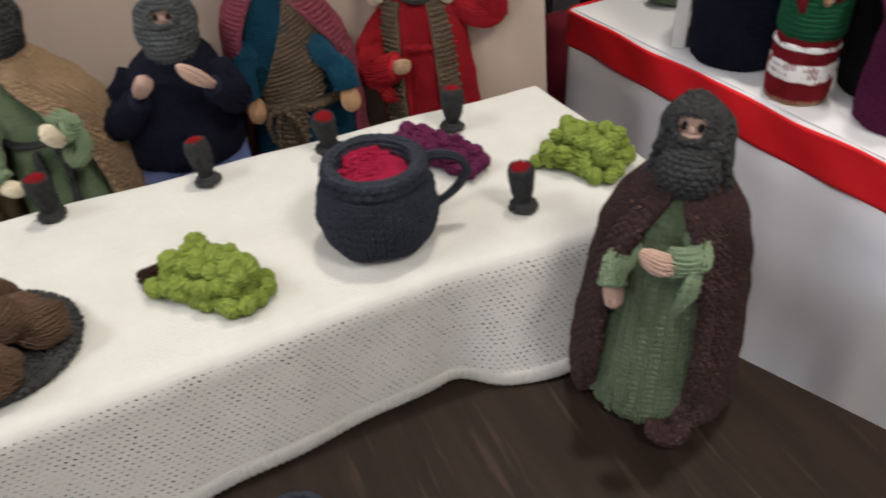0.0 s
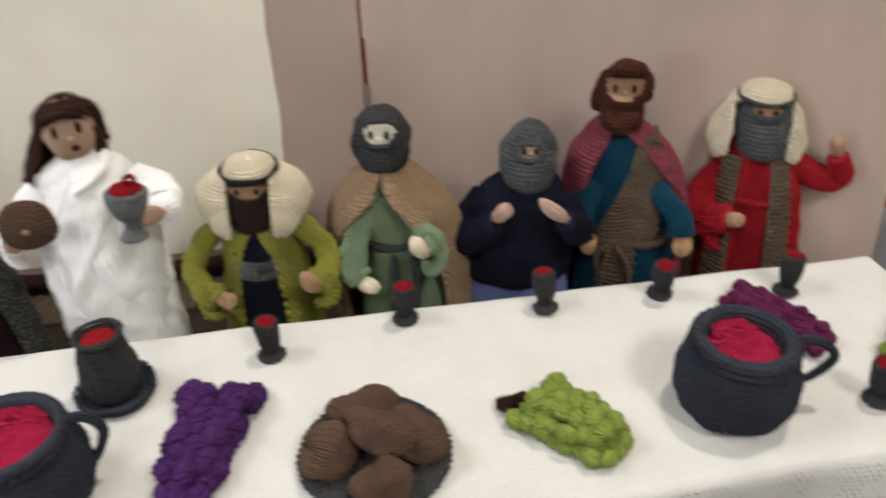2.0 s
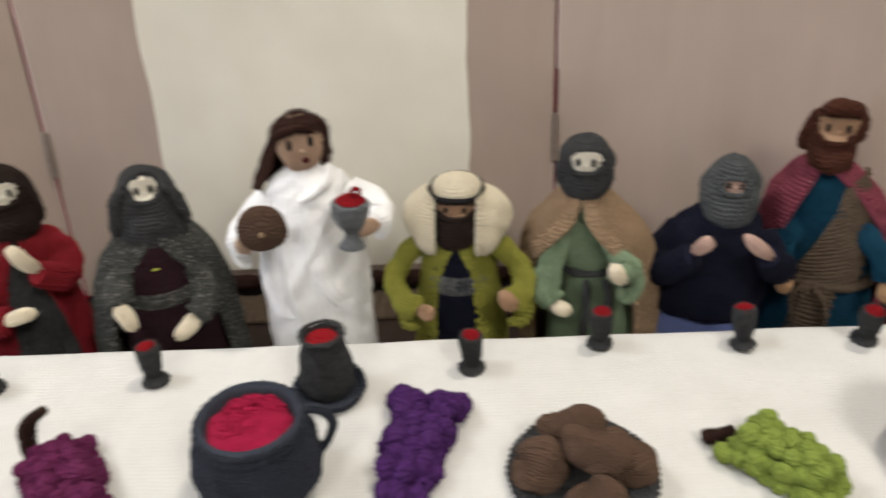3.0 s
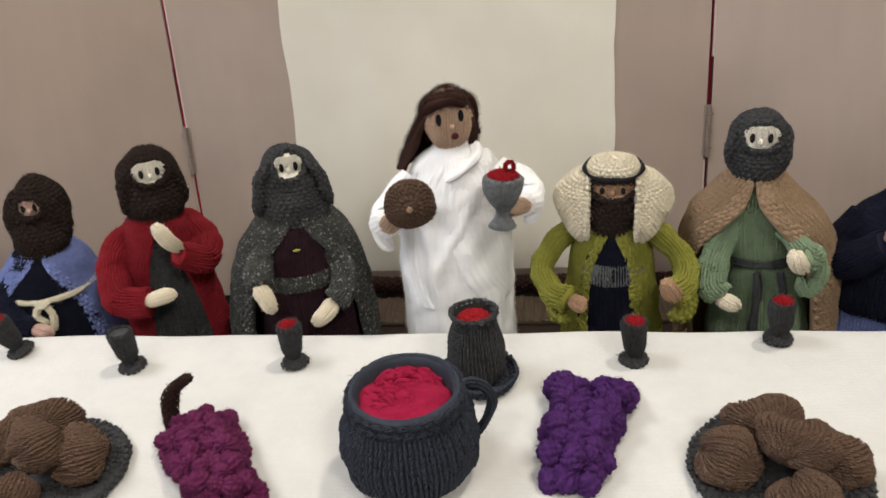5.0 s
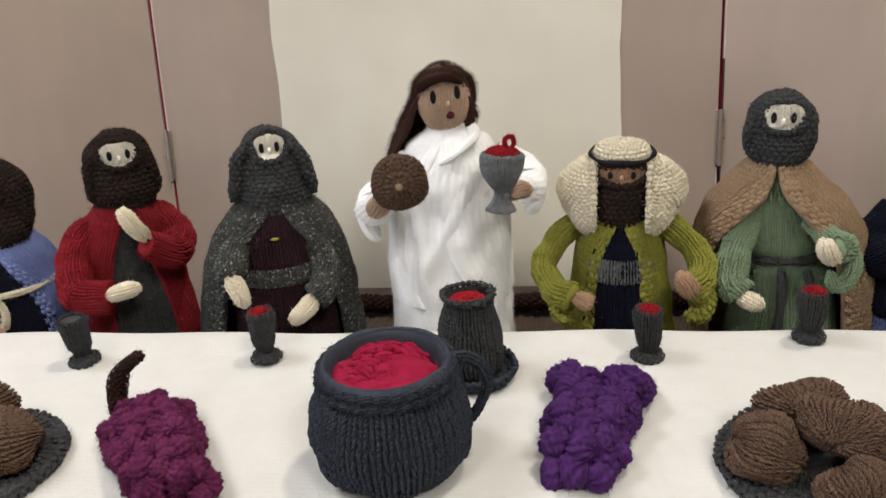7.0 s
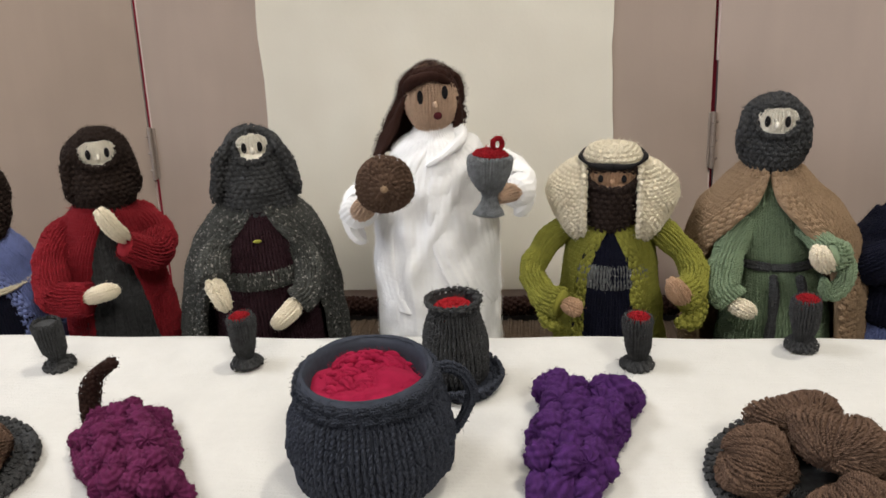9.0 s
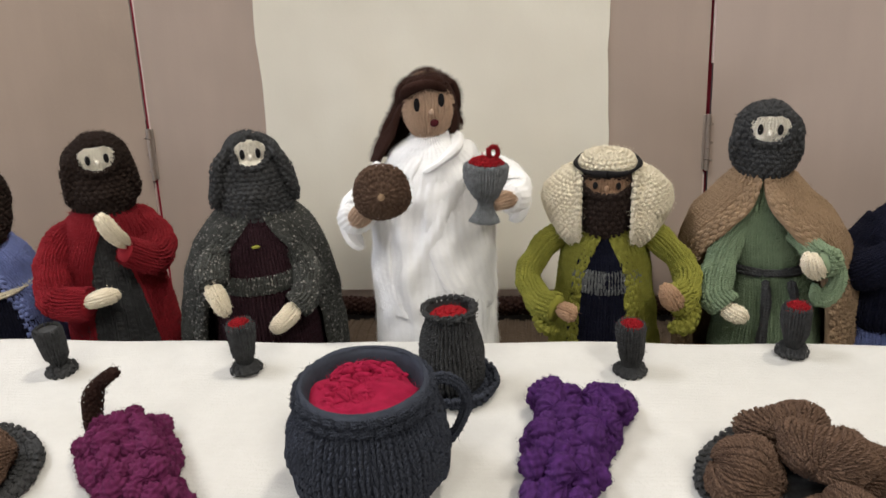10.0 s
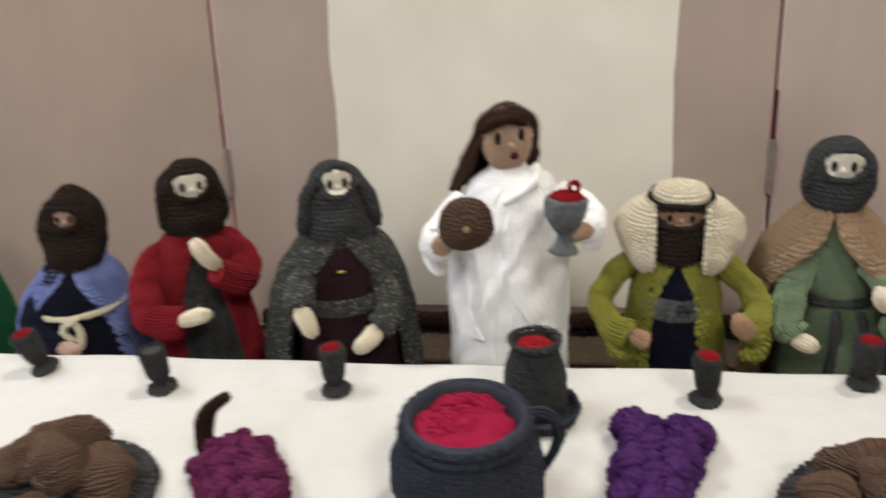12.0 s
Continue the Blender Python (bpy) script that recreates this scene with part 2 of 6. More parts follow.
def cloth_mat():
    """White knitted table cover: rows of fine stitches with small eyelets."""
    mat, nt, nodes, links, bsdf = nodes_of("white_knitted_cloth")
    uv = nodes.new("ShaderNodeUVMap")
    sep = nodes.new("ShaderNodeSeparateXYZ")
    links.new(uv.outputs[0], sep.inputs[0])

    def op(kind, a, b=None, c=None):
        m = nodes.new("ShaderNodeMath")
        m.operation = kind
        for i, v in enumerate((a, b, c)):
            if v is None:
                continue
            if isinstance(v, (int, float)):
                m.inputs[i].default_value = v
            else:
                links.new(v, m.inputs[i])
        return m.outputs[0]

    wob = op("MULTIPLY", op("SUBTRACT", noise_of(nt, 40, 3, 0.6, "UV"), 0.5), 1.2)
    u = op("ADD", op("DIVIDE", sep.outputs[0], 0.0046), wob)
    v = op("ADD", op("DIVIDE", sep.outputs[1], 0.0034), wob)
    row = op("FLOOR", v)
    fu = op("FRACT", op("ADD", u, op("MULTIPLY", row, 0.5)))
    fv = op("FRACT", v)
    du = op("ABSOLUTE", op("SUBTRACT", fu, 0.5))
    dv = op("ABSOLUTE", op("SUBTRACT", fv, 0.5))
    hump = op("MULTIPLY", op("SUBTRACT", 1, op("MULTIPLY", op("MULTIPLY", du, du), 3.0)), op("SUBTRACT", 1, op("MULTIPLY", op("MULTIPLY", dv, dv), 4.0)))
    # brushed flat on top; stretched where it hangs, which opens small eyelets between the stitches
    hang = op("GREATER_THAN", sep.outputs[1], 0.312)
    hole = op("ADD", op("POWER", op("DIVIDE", du, 0.23), 2.0), op("POWER", op("DIVIDE", dv, 0.30), 2.0))
    open_ = op("MULTIPLY", op("LESS_THAN", op("ADD", hole, op("MULTIPLY", noise_of(nt, 70, 4, 0.7, "UV"), 2.2)), 1.55), hang)
    alpha = op("SUBTRACT", 1.0, open_)
    col = mixed(nt, (0.63, 0.62, 0.595), (0.705, 0.695, 0.67), ramp(nt, noise_of(nt, 24, 6, 0.75), 0.3, 0.7))
    links.new(col, bsdf.inputs["Base Color"])
    links.new(alpha, bsdf.inputs["Alpha"])
    bsdf.inputs["Roughness"].default_value = 0.95
    bsdf.inputs["Specular IOR Level"].default_value = 0.1
    bsdf.inputs["Sheen Weight"].default_value = 0.15
    b = nodes.new("ShaderNodeBump")
    b.inputs["Strength"].default_value, b.inputs["Distance"].default_value = 0.8, 0.0008
    rows_ = op("MULTIPLY", hump, op("ADD", 0.24, op("MULTIPLY", hang, -0.03)))
    felt = op("ADD", op("MULTIPLY", noise_of(nt, 1100, 4, 0.7), 0.9), op("MULTIPLY", noise_of(nt, 160, 3, 0.6), 0.9))
    links.new(op("ADD", rows_, felt), b.inputs["Height"])
    links.new(b.outputs["Normal"], bsdf.inputs["Normal"])
    return mat


CLOTH = cloth_mat()

# ---------------------------------------------------------------- mesh tools
SW, SH = 0.0050, 0.0043   # a stitch's width and height
FIBRES = {"white": (6, 0.0021), "red": (3, 0.0035), "rosewine": (4, 0.0022), "darkhair": (12, 0.0036), "greytweed": (3, 0.003), "blue": (3, 0.003), "navy": (3, 0.003), "purple": (2.5, 0.0015), "magenta": (3, 0.0016), "lime": (2, 0.0014), "bread": (2, 0.0018), "darkbrown": (3, 0.003)}


def bead(along):
    """Half of a strand's bulge: positions along it, round it, and the faces between."""
    round_ = np.radians((-100, -36, 36, 100))
    t, ph = np.meshgrid(along, round_, indexing="ij")
    n = len(along)
    i = np.arange(4 * n).reshape(n, 4)
    return t.ravel()[None], ph.ravel()[None], np.stack([i[:-1, :-1], i[1:, :-1], i[1:, 1:], i[:-1, 1:]], -1).reshape(-1, 4)


LEG, PURL = bead((-0.95, 0.05, 0.95)), bead((-0.95, -0.42, 0.42, 0.95))
RNG = np.random.default_rng(11)


def through_points(rows, n=240):
    """A smooth curve through the rows (any number of columns), sampled evenly along its length."""
    r = np.array(rows, float)
    p = np.vstack([2 * r[0] - r[1], r, 2 * r[-1] - r[-2]])
    out = []
    for i in range(len(r) - 1):
        p0, p1, p2, p3 = p[i:i + 4]
        t = np.linspace(0, 1, 24, endpoint=False)[:, None]
        out.append(0.5 * (2 * p1 + (p2 - p0) * t + (2 * p0 - 5 * p1 + 4 * p2 - p3) * t ** 2 + (3 * p1 - p0 - 3 * p2 + p3) * t ** 3))
    d = np.vstack(out + [r[-1:]])
    return d


def evenly(d, key):
    s = np.r_[0, np.cumsum(np.linalg.norm(np.diff(d[:, key], axis=0), axis=1))]
    s = s / s[-1]
    return lambda V: np.stack([np.interp(V, s, d[:, i]) for i in range(d.shape[1])], -1)


def loft(rows):
    """Rows of (z, rx, ry, cx, cy): rounds stacked on one another. U starts at the back."""
    rows = [tuple(r) + (0.0,) * (5 - len(r)) for r in rows]
    at = evenly(through_points(rows), [0, 1, 3])

    def f(U, V):
        r = at(V)
        th = 2 * np.pi * U + np.pi
        return np.stack([r[..., 3] + np.maximum(r[..., 1], 0.0004) * np.sin(th), r[..., 4] - np.maximum(r[..., 2], 0.0004) * np.cos(th), r[..., 0]], -1)
    return f


def drape(rows, fold=0.0, folds=7):
    """Rows of (z, rx, ry, cx, cy, right opening, left opening), in degrees from the front: a cloak open in front."""
    at = evenly(through_points(rows), [0, 1, 3])

    def f(U, V):
        r = at(V)
        a, b = np.radians(r[..., 5]), np.radians(r[..., 6])
        th = a + U * (2 * np.pi - a - b)
        w = 1 + fold * np.sin(th * folds) * np.clip(1 - V, 0, 1)
        return np.stack([r[..., 3] + w * r[..., 1] * np.sin(th), r[..., 4] - w * r[..., 2] * np.cos(th), r[..., 0]], -1)
    return f


def tube(pts, rad, ends=0.0, flat=1.0):
    """A round along the points with the radii given; ends: the part of its length that is rounded off; flat squeezes it."""
    d = through_points([tuple(p) + (r,) for p, r in zip(pts, rad)])
    at = evenly(d, [0, 1, 2])
    c = at(np.linspace(0, 1, 80))
    t = np.gradient(c[:, :3], axis=0)
    t /= np.linalg.norm(t, axis=1)[:, None]
    n = np.cross(t[0], (0.31, 0.17, 0.93))
    n /= np.linalg.norm(n)
    ns = []
    for i in range(len(t)):
        n = n - t[i] * (n @ t[i])
        n /= np.linalg.norm(n)
        ns.append(n)
    ns = np.array(ns)
    bs = np.cross(t, ns)
    s = np.linspace(0, 1, 80)

    def f(U, V):
        q = at(V)
        nn = np.stack([np.interp(V, s, ns[:, i]) for i in range(3)], -1)
        bb = np.stack([np.interp(V, s, bs[:, i]) for i in range(3)], -1)
        r = q[..., 3]
        if ends:
            e = np.clip(np.minimum(V, 1 - V) / ends, 0.0, 1)
            r = r * np.sqrt(np.maximum(1 - (1 - e) ** 2, 0.0009))
        th = 2 * np.pi * U
        return q[..., :3] + (r * np.cos(th))[..., None] * nn + (flat * r * np.sin(th))[..., None] * bb
    return f


def ring(cx, cy, z, rx, ry, r, a0=0.0, a1=360.0, dip=0.0):
    """The points of a band laid round an oval, from angle a0 to a1 (0 is the front)."""
    th = np.radians(np.linspace(a0, a1, 14))
    return [(cx + rx * np.sin(a), cy - ry * np.cos(a), z - dip * np.cos(a)) for a in th], [r] * 14


class Knit:
    """Collects knitted surfaces and makes one mesh of them."""

    def __init__(self):
        self.v, self.q, self.t, self.qm, self.tm, self.n, self.mats, self.uq, self.ut = [], [], [], [], [], 0, [], [], []

    def slot(self, mat):
        if mat not in self.mats:
            self.mats.append(mat)
        return self.mats.index(mat)

    def surf(self, f, mat, kind="stock", sw=SW, sh=SH, amp=0.0018, closed=True, cap=(True, True), out=None, extra=None, pick=None,
             wob=0.0006, band=None, lip=0.0, hole=False):
        """A knitted fabric over f(U, V): a plain ground with a strand of yarn for every stitch."""
        names = mat if isinstance(mat, list) else [mat]
        brushed = names[0] == "white"
        kind = "smooth" if brushed else kind
        mats = [self.slot(W[m] if isinstance(m, str) else m) for m in names]
        g = np.linspace(0, 1, 25)
        C = f(*np.meshgrid(g, g))
        lu = np.percentile(np.linalg.norm(np.diff(C, axis=1), axis=2).sum(1), 75)
        lv = np.percentile(np.linalg.norm(np.diff(C, axis=0), axis=2).sum(0), 75)
        nc, nr = max(4, round(lu / sw)), max(2, round(lv / sh))
        if kind in ("moss", "rib", "garter"):
            nc += nc % 2
        if kind == "smooth":
            nu, nv = max(8, nc * 4), max(6, nr * 3)
        else:
            nu, nv = max(10, nc), max(6, nr)
        u = np.arange(nu) / nu if closed else np.linspace(0, 1, nu + 1)
        U, V = np.meshgrid(u, np.linspace(0, 1, nv + 1))
        P = f(U, V)
        du = np.roll(P, -1, 1) - np.roll(P, 1, 1) if closed else np.gradient(P, axis=1)
        dv = np.gradient(P, axis=0)
        N = np.cross(du, dv)
        N /= np.maximum(np.linalg.norm(N, axis=2), 1e-12)[..., None]
        mid = P.mean(1, keepdims=True) if out is None else np.array(out, float)
        flip = np.sum(N * (P - mid)) < 0
        if flip:
            N = -N
        phase = (self.n % 97) * 0.7

        def relief(P):
            D = np.zeros(P.shape[:-1])
            if wob:
                D = D + wob * (np.sin(P[..., 0] * 190 + phase) * np.sin(P[..., 2] * 160 + 2 * phase) + 0.6 * np.sin(P[..., 1] * 310 + P[..., 2] * 240 + phase))
            return D if extra is None else D + extra(P)

        D = relief(P)
        if brushed:
            D = D + 0.0009 * np.abs(np.sin(np.pi * nc * U)) ** 0.7 * (0.8 + 0.2 * np.sin(2 * np.pi * nr * V)) - 0.0004
        low = 0.0 if kind == "smooth" else -0.0009
        Q = P + N * (D + low)[..., None]
        if lip and not closed:
            # the rim turns inwards, so that the fabric has a thickness
            inner = Q - N * lip
            Q = np.concatenate([inner[:, :1], Q, inner[:, -1:]], 1)
            P = np.concatenate([P[:, :1], P, P[:, -1:]], 1)
            under = Q[:1] - np.concatenate([N[:1, :1], N[:1], N[:1, -1:]], 1) * lip
            Q = np.concatenate([under, Q], 0)
            P = np.concatenate([P[:1], P], 0)
        rows, cols = Q.shape[:2]
        idx = np.arange(rows * cols).reshape(rows, cols) + self.n
        r = np.roll(idx, -1, 1) if closed else idx[:, 1:]
        a, b, c, d = (idx[:-1] if closed else idx[:-1, :-1]), r[:-1], r[1:], (idx[1:] if closed else idx[1:, :-1])
        quads = np.stack([a, b, c, d], -1).reshape(-1, 4)
        if flip:
            quads = quads[:, ::-1]
        if pick is not None:
            Pr = np.roll(P, -1, 1) if closed else P[:, 1:]
            Pl = P if closed else P[:, :-1]
            m = np.array(mats)[pick((Pl[:-1] + Pr[1:]) / 2).astype(int).ravel()]
        else:
            m = np.full(len(quads), mats[0])
        self.add(Q.reshape(-1, 3), quads, m)
        if closed:
            for end, want in ((0, cap[0]), (-1, cap[1])):
                if want:
                    self.v.append(Q[end].mean(0)[None])
                    e = idx[end]
                    tri = np.stack([np.full(len(e), self.n), e, np.roll(e, -1)], -1)
                    if (end == 0) != bool(flip):
                        tri = tri[:, ::-1]
                    self.t.append(tri)
                    self.ut.append(np.tile(np.array([3000.5, 0.5]), (len(e), 3, 1)))
                    self.tm.append(np.full(len(e), m[0] if end == 0 else m[-1]))
                    self.n += 1
        # the stitches
        J, I = np.mgrid[0:nr, 0:nc]
        I, J = I.ravel(), J.ravel()
        purl = np.full(len(I), kind in ("moss", "garter"))
        big = np.ones(len(I))
        if band and not closed:
            edge = np.minimum(I, nc - 1 - I) < band[1]
            purl = purl | edge
            big = np.where(edge, 1.5, 1.0)
        uc, vc = (I + 0.5) / nc, (J + 0.5) / nr
        e = 0.2 / nc
        wide = np.linalg.norm(f(uc + e, vc) - f(uc - e, vc), axis=-1) / 0.4
        every = np.where(wide < 0.16 * sw, 8, np.where(wide < 0.30 * sw, 4, np.where(wide < 0.58 * sw, 2, 1)))
        keep = (I % every) == 0
        if pick is not None:
            picked = pick(f(uc, vc))
            keep &= ~(picked & hole)
        if kind == "smooth":
            keep &= False
        I, J, purl, big, every, wide = (w[keep] for w in (I, J, purl, big, every, wide))
        if len(I):
            span = wide * every
            if kind == "rib":
                purl = purl | (I // every % 2 == 1)
            for side, use in ((0, purl), (-1, ~purl), (1, ~purl)):
                self.strands(f, relief, I[use], J[use], side, every[use], span[use], big[use], nc, nr, sw, sh, kind, closed, flip, mats, pick)
        many, long_ = FIBRES.get(names[0], (1.2, 0.0026))
        if kind != "smooth" or names[0] in FIBRES:
            self.fibres(f, relief, nc, nr, many, long_, flip, mats, pick, hole)
        return self

    def add(self, v, quads, m, uv=None):
        self.v.append(v)
        self.q.append(quads)
        self.qm.append(m)
        self.uq.append(np.tile(np.array([3000.5, 0.5]), (len(quads), 4, 1)) if uv is None else uv)
        self.n += len(v)

    def frames(self, f, relief, uc, vc, nc, nr, flip):
        e = 0.25
        tu = (f(uc + e / nc, vc) - f(uc - e / nc, vc)) / (2 * e)
        v0, v1 = np.clip(vc - e / nr, 0, 1), np.clip(vc + e / nr, 0, 1)
        tv = (f(uc, v1) - f(uc, v0)) / np.maximum((v1 - v0) * nr, 1e-6)[:, None]
        n = np.cross(tu, tv)
        n /= np.maximum(np.linalg.norm(n, axis=1), 1e-12)[:, None]
        return tu, tv, -n if flip else n

    def strands(self, f, relief, I, J, side, every, span, big, nc, nr, sw, sh, kind, closed, flip, mats, pick):
        k = len(I)
        if not k:
            return
        purl = side == 0
        T, PH, faces = PURL if purl else LEG
        loose = 0.055 if kind in ("moss", "garter") else 0.035
        shift = np.where(purl & (J % 2 == 1) & ((kind in ("moss", "garter")) | (big > 1.1)), 0.5, 0.0)
        uc = (I + 0.5 * every + shift * every) / nc
        vc = (J + 0.5) / nr
        tu, tv, n = self.frames(f, relief, uc, vc, nc, nr, flip)
        sz = big * (1 + RNG.normal(0, 0.7 * loose, k))
        z = 1.0 if purl else 0.0
        prof = np.sqrt(np.maximum(1 - (np.abs(T) * 0.99) ** (4.4 - 2.0 * z), 0))
        lean = RNG.normal(0, 0.14 if kind in ("moss", "garter") else 0.06, k)[:, None]
        ja, jb = (RNG.normal(0, loose, k)[:, None] for _ in range(2))
        # a purl lies across as a small arch, a plain stitch stands as two slanting legs
        arch = np.where(kind == "moss", 0.41, np.where(big > 1.1, 0.37, 0.54))[:, None] * T
        a = z * arch + (1 - z) * side * (0.225 + 0.13 * T)
        b = z * (-0.20 * T ** 2 + 0.10 + lean * T) + (1 - z) * (0.80 * T - 0.02)
        ra = (1 - z) * 0.19 * np.sin(PH) * prof
        rb = z * (0.50 if kind == "moss" else np.where(big > 1.1, 0.50, 0.43)[:, None]) * np.sin(PH) * prof + (1 - z) * (-side) * 0.10 * np.sin(PH) * prof
        a = (a + ra) * sz[:, None] + ja
        b = (b + rb) * sz[:, None] + jb
        thick = np.minimum(span, sw)[:, None] * (z * 0.36 * min(1.0, sh / sw * 1.15) + (1 - z) * 0.46) * sz[:, None]
        if kind == "rib":
            thick = thick * (0.2 if purl else 1.5)
        h = thick * (prof * np.cos(PH) + 0.16 * (1 - z) * T - 0.26)
        au = uc[:, None] + a * every[:, None] / nc
        bv = np.clip(vc[:, None] + b / nr, 0, 1)
        if not closed:
            au = np.clip(au, -0.3 / nc, 1 + 0.3 / nc)
        P = f(au, bv)
        C = f(uc, vc)
        P = P + n[:, None, :] * (h + relief(C)[:, None])[..., None]
        q = (faces[None] + T.size * np.arange(k)[:, None, None]).reshape(-1, 4) + self.n
        # winding from the first strand
        w = P[0][faces[1]]
        if np.dot(np.cross(w[1] - w[0], w[2] - w[0]), n[0]) < 0:
            q = q[:, ::-1]
        m = np.array(mats)[pick(C).astype(int)] if pick is not None else np.full(k, mats[0])
        uv1 = np.stack([4000.5 + T[0], PH[0] / 3.2], -1)[faces]
        uv = np.tile(uv1, (k, 1, 1))
        self.add(P.reshape(-1, 3), q, np.repeat(m, len(faces)), uv)

    def fibres(self, f, relief, nc, nr, many, long_, flip, mats, pick, hole):
        k = int(many * nc * nr)
        if k < 1:
            return
        uc, vc = RNG.uniform(0, 1, k), RNG.uniform(0.01, 0.99, k)
        tu, tv, n = self.frames(f, relief, uc, vc, nc, nr, flip)
        C = f(uc, vc)
        if pick is not None:
            p = pick(C)
            m = np.array(mats)[p.astype(int)]
            C = np.where((p & hole)[:, None], C - n * 0.003, C)
        else:
            m = np.full(k, mats[0])
        tu, tv = (w / np.maximum(np.linalg.norm(w, axis=1), 1e-9)[:, None] for w in (tu, tv))
        ang = RNG.uniform(0, 2 * np.pi, k)[:, None]
        d = tu * np.cos(ang) + tv * np.sin(ang)
        x = np.cross(n, d) * RNG.choice([-1, 1], k)[:, None]
        L = (long_ * RNG.uniform(0.4, 1.2, k))[:, None]
        lift = RNG.uniform(0.05, 0.55, k)[:, None]
        w = 0.00011
        A = C + n * (relief(C) + 0.0008)[:, None]
        B = A + d * L * 0.55 + n * L * lift + x * L * 0.12
        E = B + d * L * 0.4 + n * L * lift * 0.25 + x * L * 0.35
        P = np.stack([A - x * w, A + x * w, B + x * w * 0.8, B - x * w * 0.8, E], 1)
        i = 5 * np.arange(k)[:, None] + self.n
        q = i + np.array([[0, 1, 2, 3]])
        t = i + np.array([[3, 2, 4]])
        self.add(P.reshape(-1, 3), q, m)
        self.t.append(t)
        self.tm.append(m)
        self.ut.append(np.tile(np.array([3000.5, 0.5]), (k, 3, 1)))

    def blob(self, centre, radii, mat, kind="moss", sw=SW, sh=SH, amp=0.0008, turn=0.0, **more):
        cx, cy, cz = centre
        ca, sa = math.cos(radians(turn)), math.sin(radians(turn))

        def f(U, V):
            ph = (V * 0.97 + 0.015) * np.pi
            x, y = radii[0] * np.sin(ph) * np.cos(2 * np.pi * U), radii[1] * np.sin(ph) * np.sin(2 * np.pi * U)
            return np.stack([cx + ca * x - sa * y, cy + sa * x + ca * y, cz - radii[2] * np.cos(ph)], -1)
        return self.surf(f, mat, kind, sw, sh, amp, wob=more.pop("wob", 0.0), **more)

    def mesh(self, name):
        me = bpy.data.meshes.new(name)
        v = np.vstack(self.v)
        q = np.vstack(self.q)
        t = np.vstack(self.t) if self.t else np.zeros((0, 3), int)
        loops = np.concatenate([q.ravel(), t.ravel()])
        start = np.concatenate([np.arange(len(q)) * 4, len(q) * 4 + np.arange(len(t)) * 3])
        me.vertices.add(len(v))
        me.vertices.foreach_set("co", v.astype(np.float32).ravel())
        me.loops.add(len(loops))
        me.loops.foreach_set("vertex_index", loops.astype(np.int32))
        me.polygons.add(len(start))
        me.polygons.foreach_set("loop_start", start.astype(np.int32))
        me.polygons.foreach_set("material_index", np.concatenate(self.qm + self.tm).astype(np.int32))
        me.polygons.foreach_set("use_smooth", np.ones(len(start), bool))
        for m in self.mats:
            me.materials.append(m)
        uv = np.concatenate([np.concatenate(self.uq).reshape(-1, 2)] + [t.reshape(-1, 2) for t in self.ut])
        me.uv_layers.new(name="UVMap").data.foreach_set("uv", uv.astype(np.float32).ravel())
        me.update()
        return me

    def object(self, name, parent=None, label=""):
        ob = new(name, self.mesh(name))
        if parent:
            ob.parent = parent
        return tagged(ob, label)


def base(name, m, label, category, group=""):
    """An empty at the base of a thing, for its parts."""
    ob = new(name)
    ob.empty_display_size = 0.02
    ob.matrix_world = m
    return tagged(ob, label, category, group)


def box(bm, x0, x1, y0, y1, z0, z1, bevel=0.0):
    made = bmesh.ops.create_cube(bm, size=1, matrix=Matrix.LocRotScale(((x0 + x1) / 2, (y0 + y1) / 2, (z0 + z1) / 2), None, (x1 - x0, y1 - y0, z1 - z0)))
    if bevel:
        es = {e for v in made["verts"] for e in v.link_edges}
        bmesh.ops.bevel(bm, geom=list(es), offset=bevel, segments=2, affect="EDGES", profile=0.5)
    return bm


def part(name, bm, material, parent=None, label="", smooth=False):
    me = bpy.data.meshes.new(name)
    bm.to_mesh(me)
    bm.free()
    me.materials.append(material)
    if smooth:
        me.polygons.foreach_set("use_smooth", [True] * len(me.polygons))
    ob = new(name, me)
    if parent:
        ob.parent = parent
    return tagged(ob, label)


# ---------------------------------------------------------------- the hall
TOP = 0.75      # the dark board on which all stands
DECK = 0.85     # the knitted table cover


def plane_box(name, dims, mat, label, category="", kind="structure"):
    return tagged(part(name, box(bmesh.new(), *dims), mat), label, category, "", kind)


plane_box("floor", (-4, 4.5, -3.5, 4.5, -0.1, 0), CARPET, "dark grey carpeted hall floor")
plane_box("ceiling", (-4, 4.5, -3.5, 4.5, 4.4, 4.5), CEILING_PAINT, "plain white hall ceiling")
plane_box("wall_north", (-4, 4.5, 4.5, 4.6, 0, 4.4), WALL_PAINT, "plain cream painted hall wall")
plane_box("wall_south", (-4, 4.5, -3.6, -3.5, 0, 4.4), WALL_PAINT, "plain cream painted hall wall")
plane_box("wall_west", (-4.1, -4, -3.5, 4.5, 0, 4.4), WALL_PAINT, "plain cream painted hall wall")
plane_box("wall_east", (4.5, 4.6, -3.5, 4.5, 0, 4.4), WALL_PAINT, "plain cream painted hall wall")


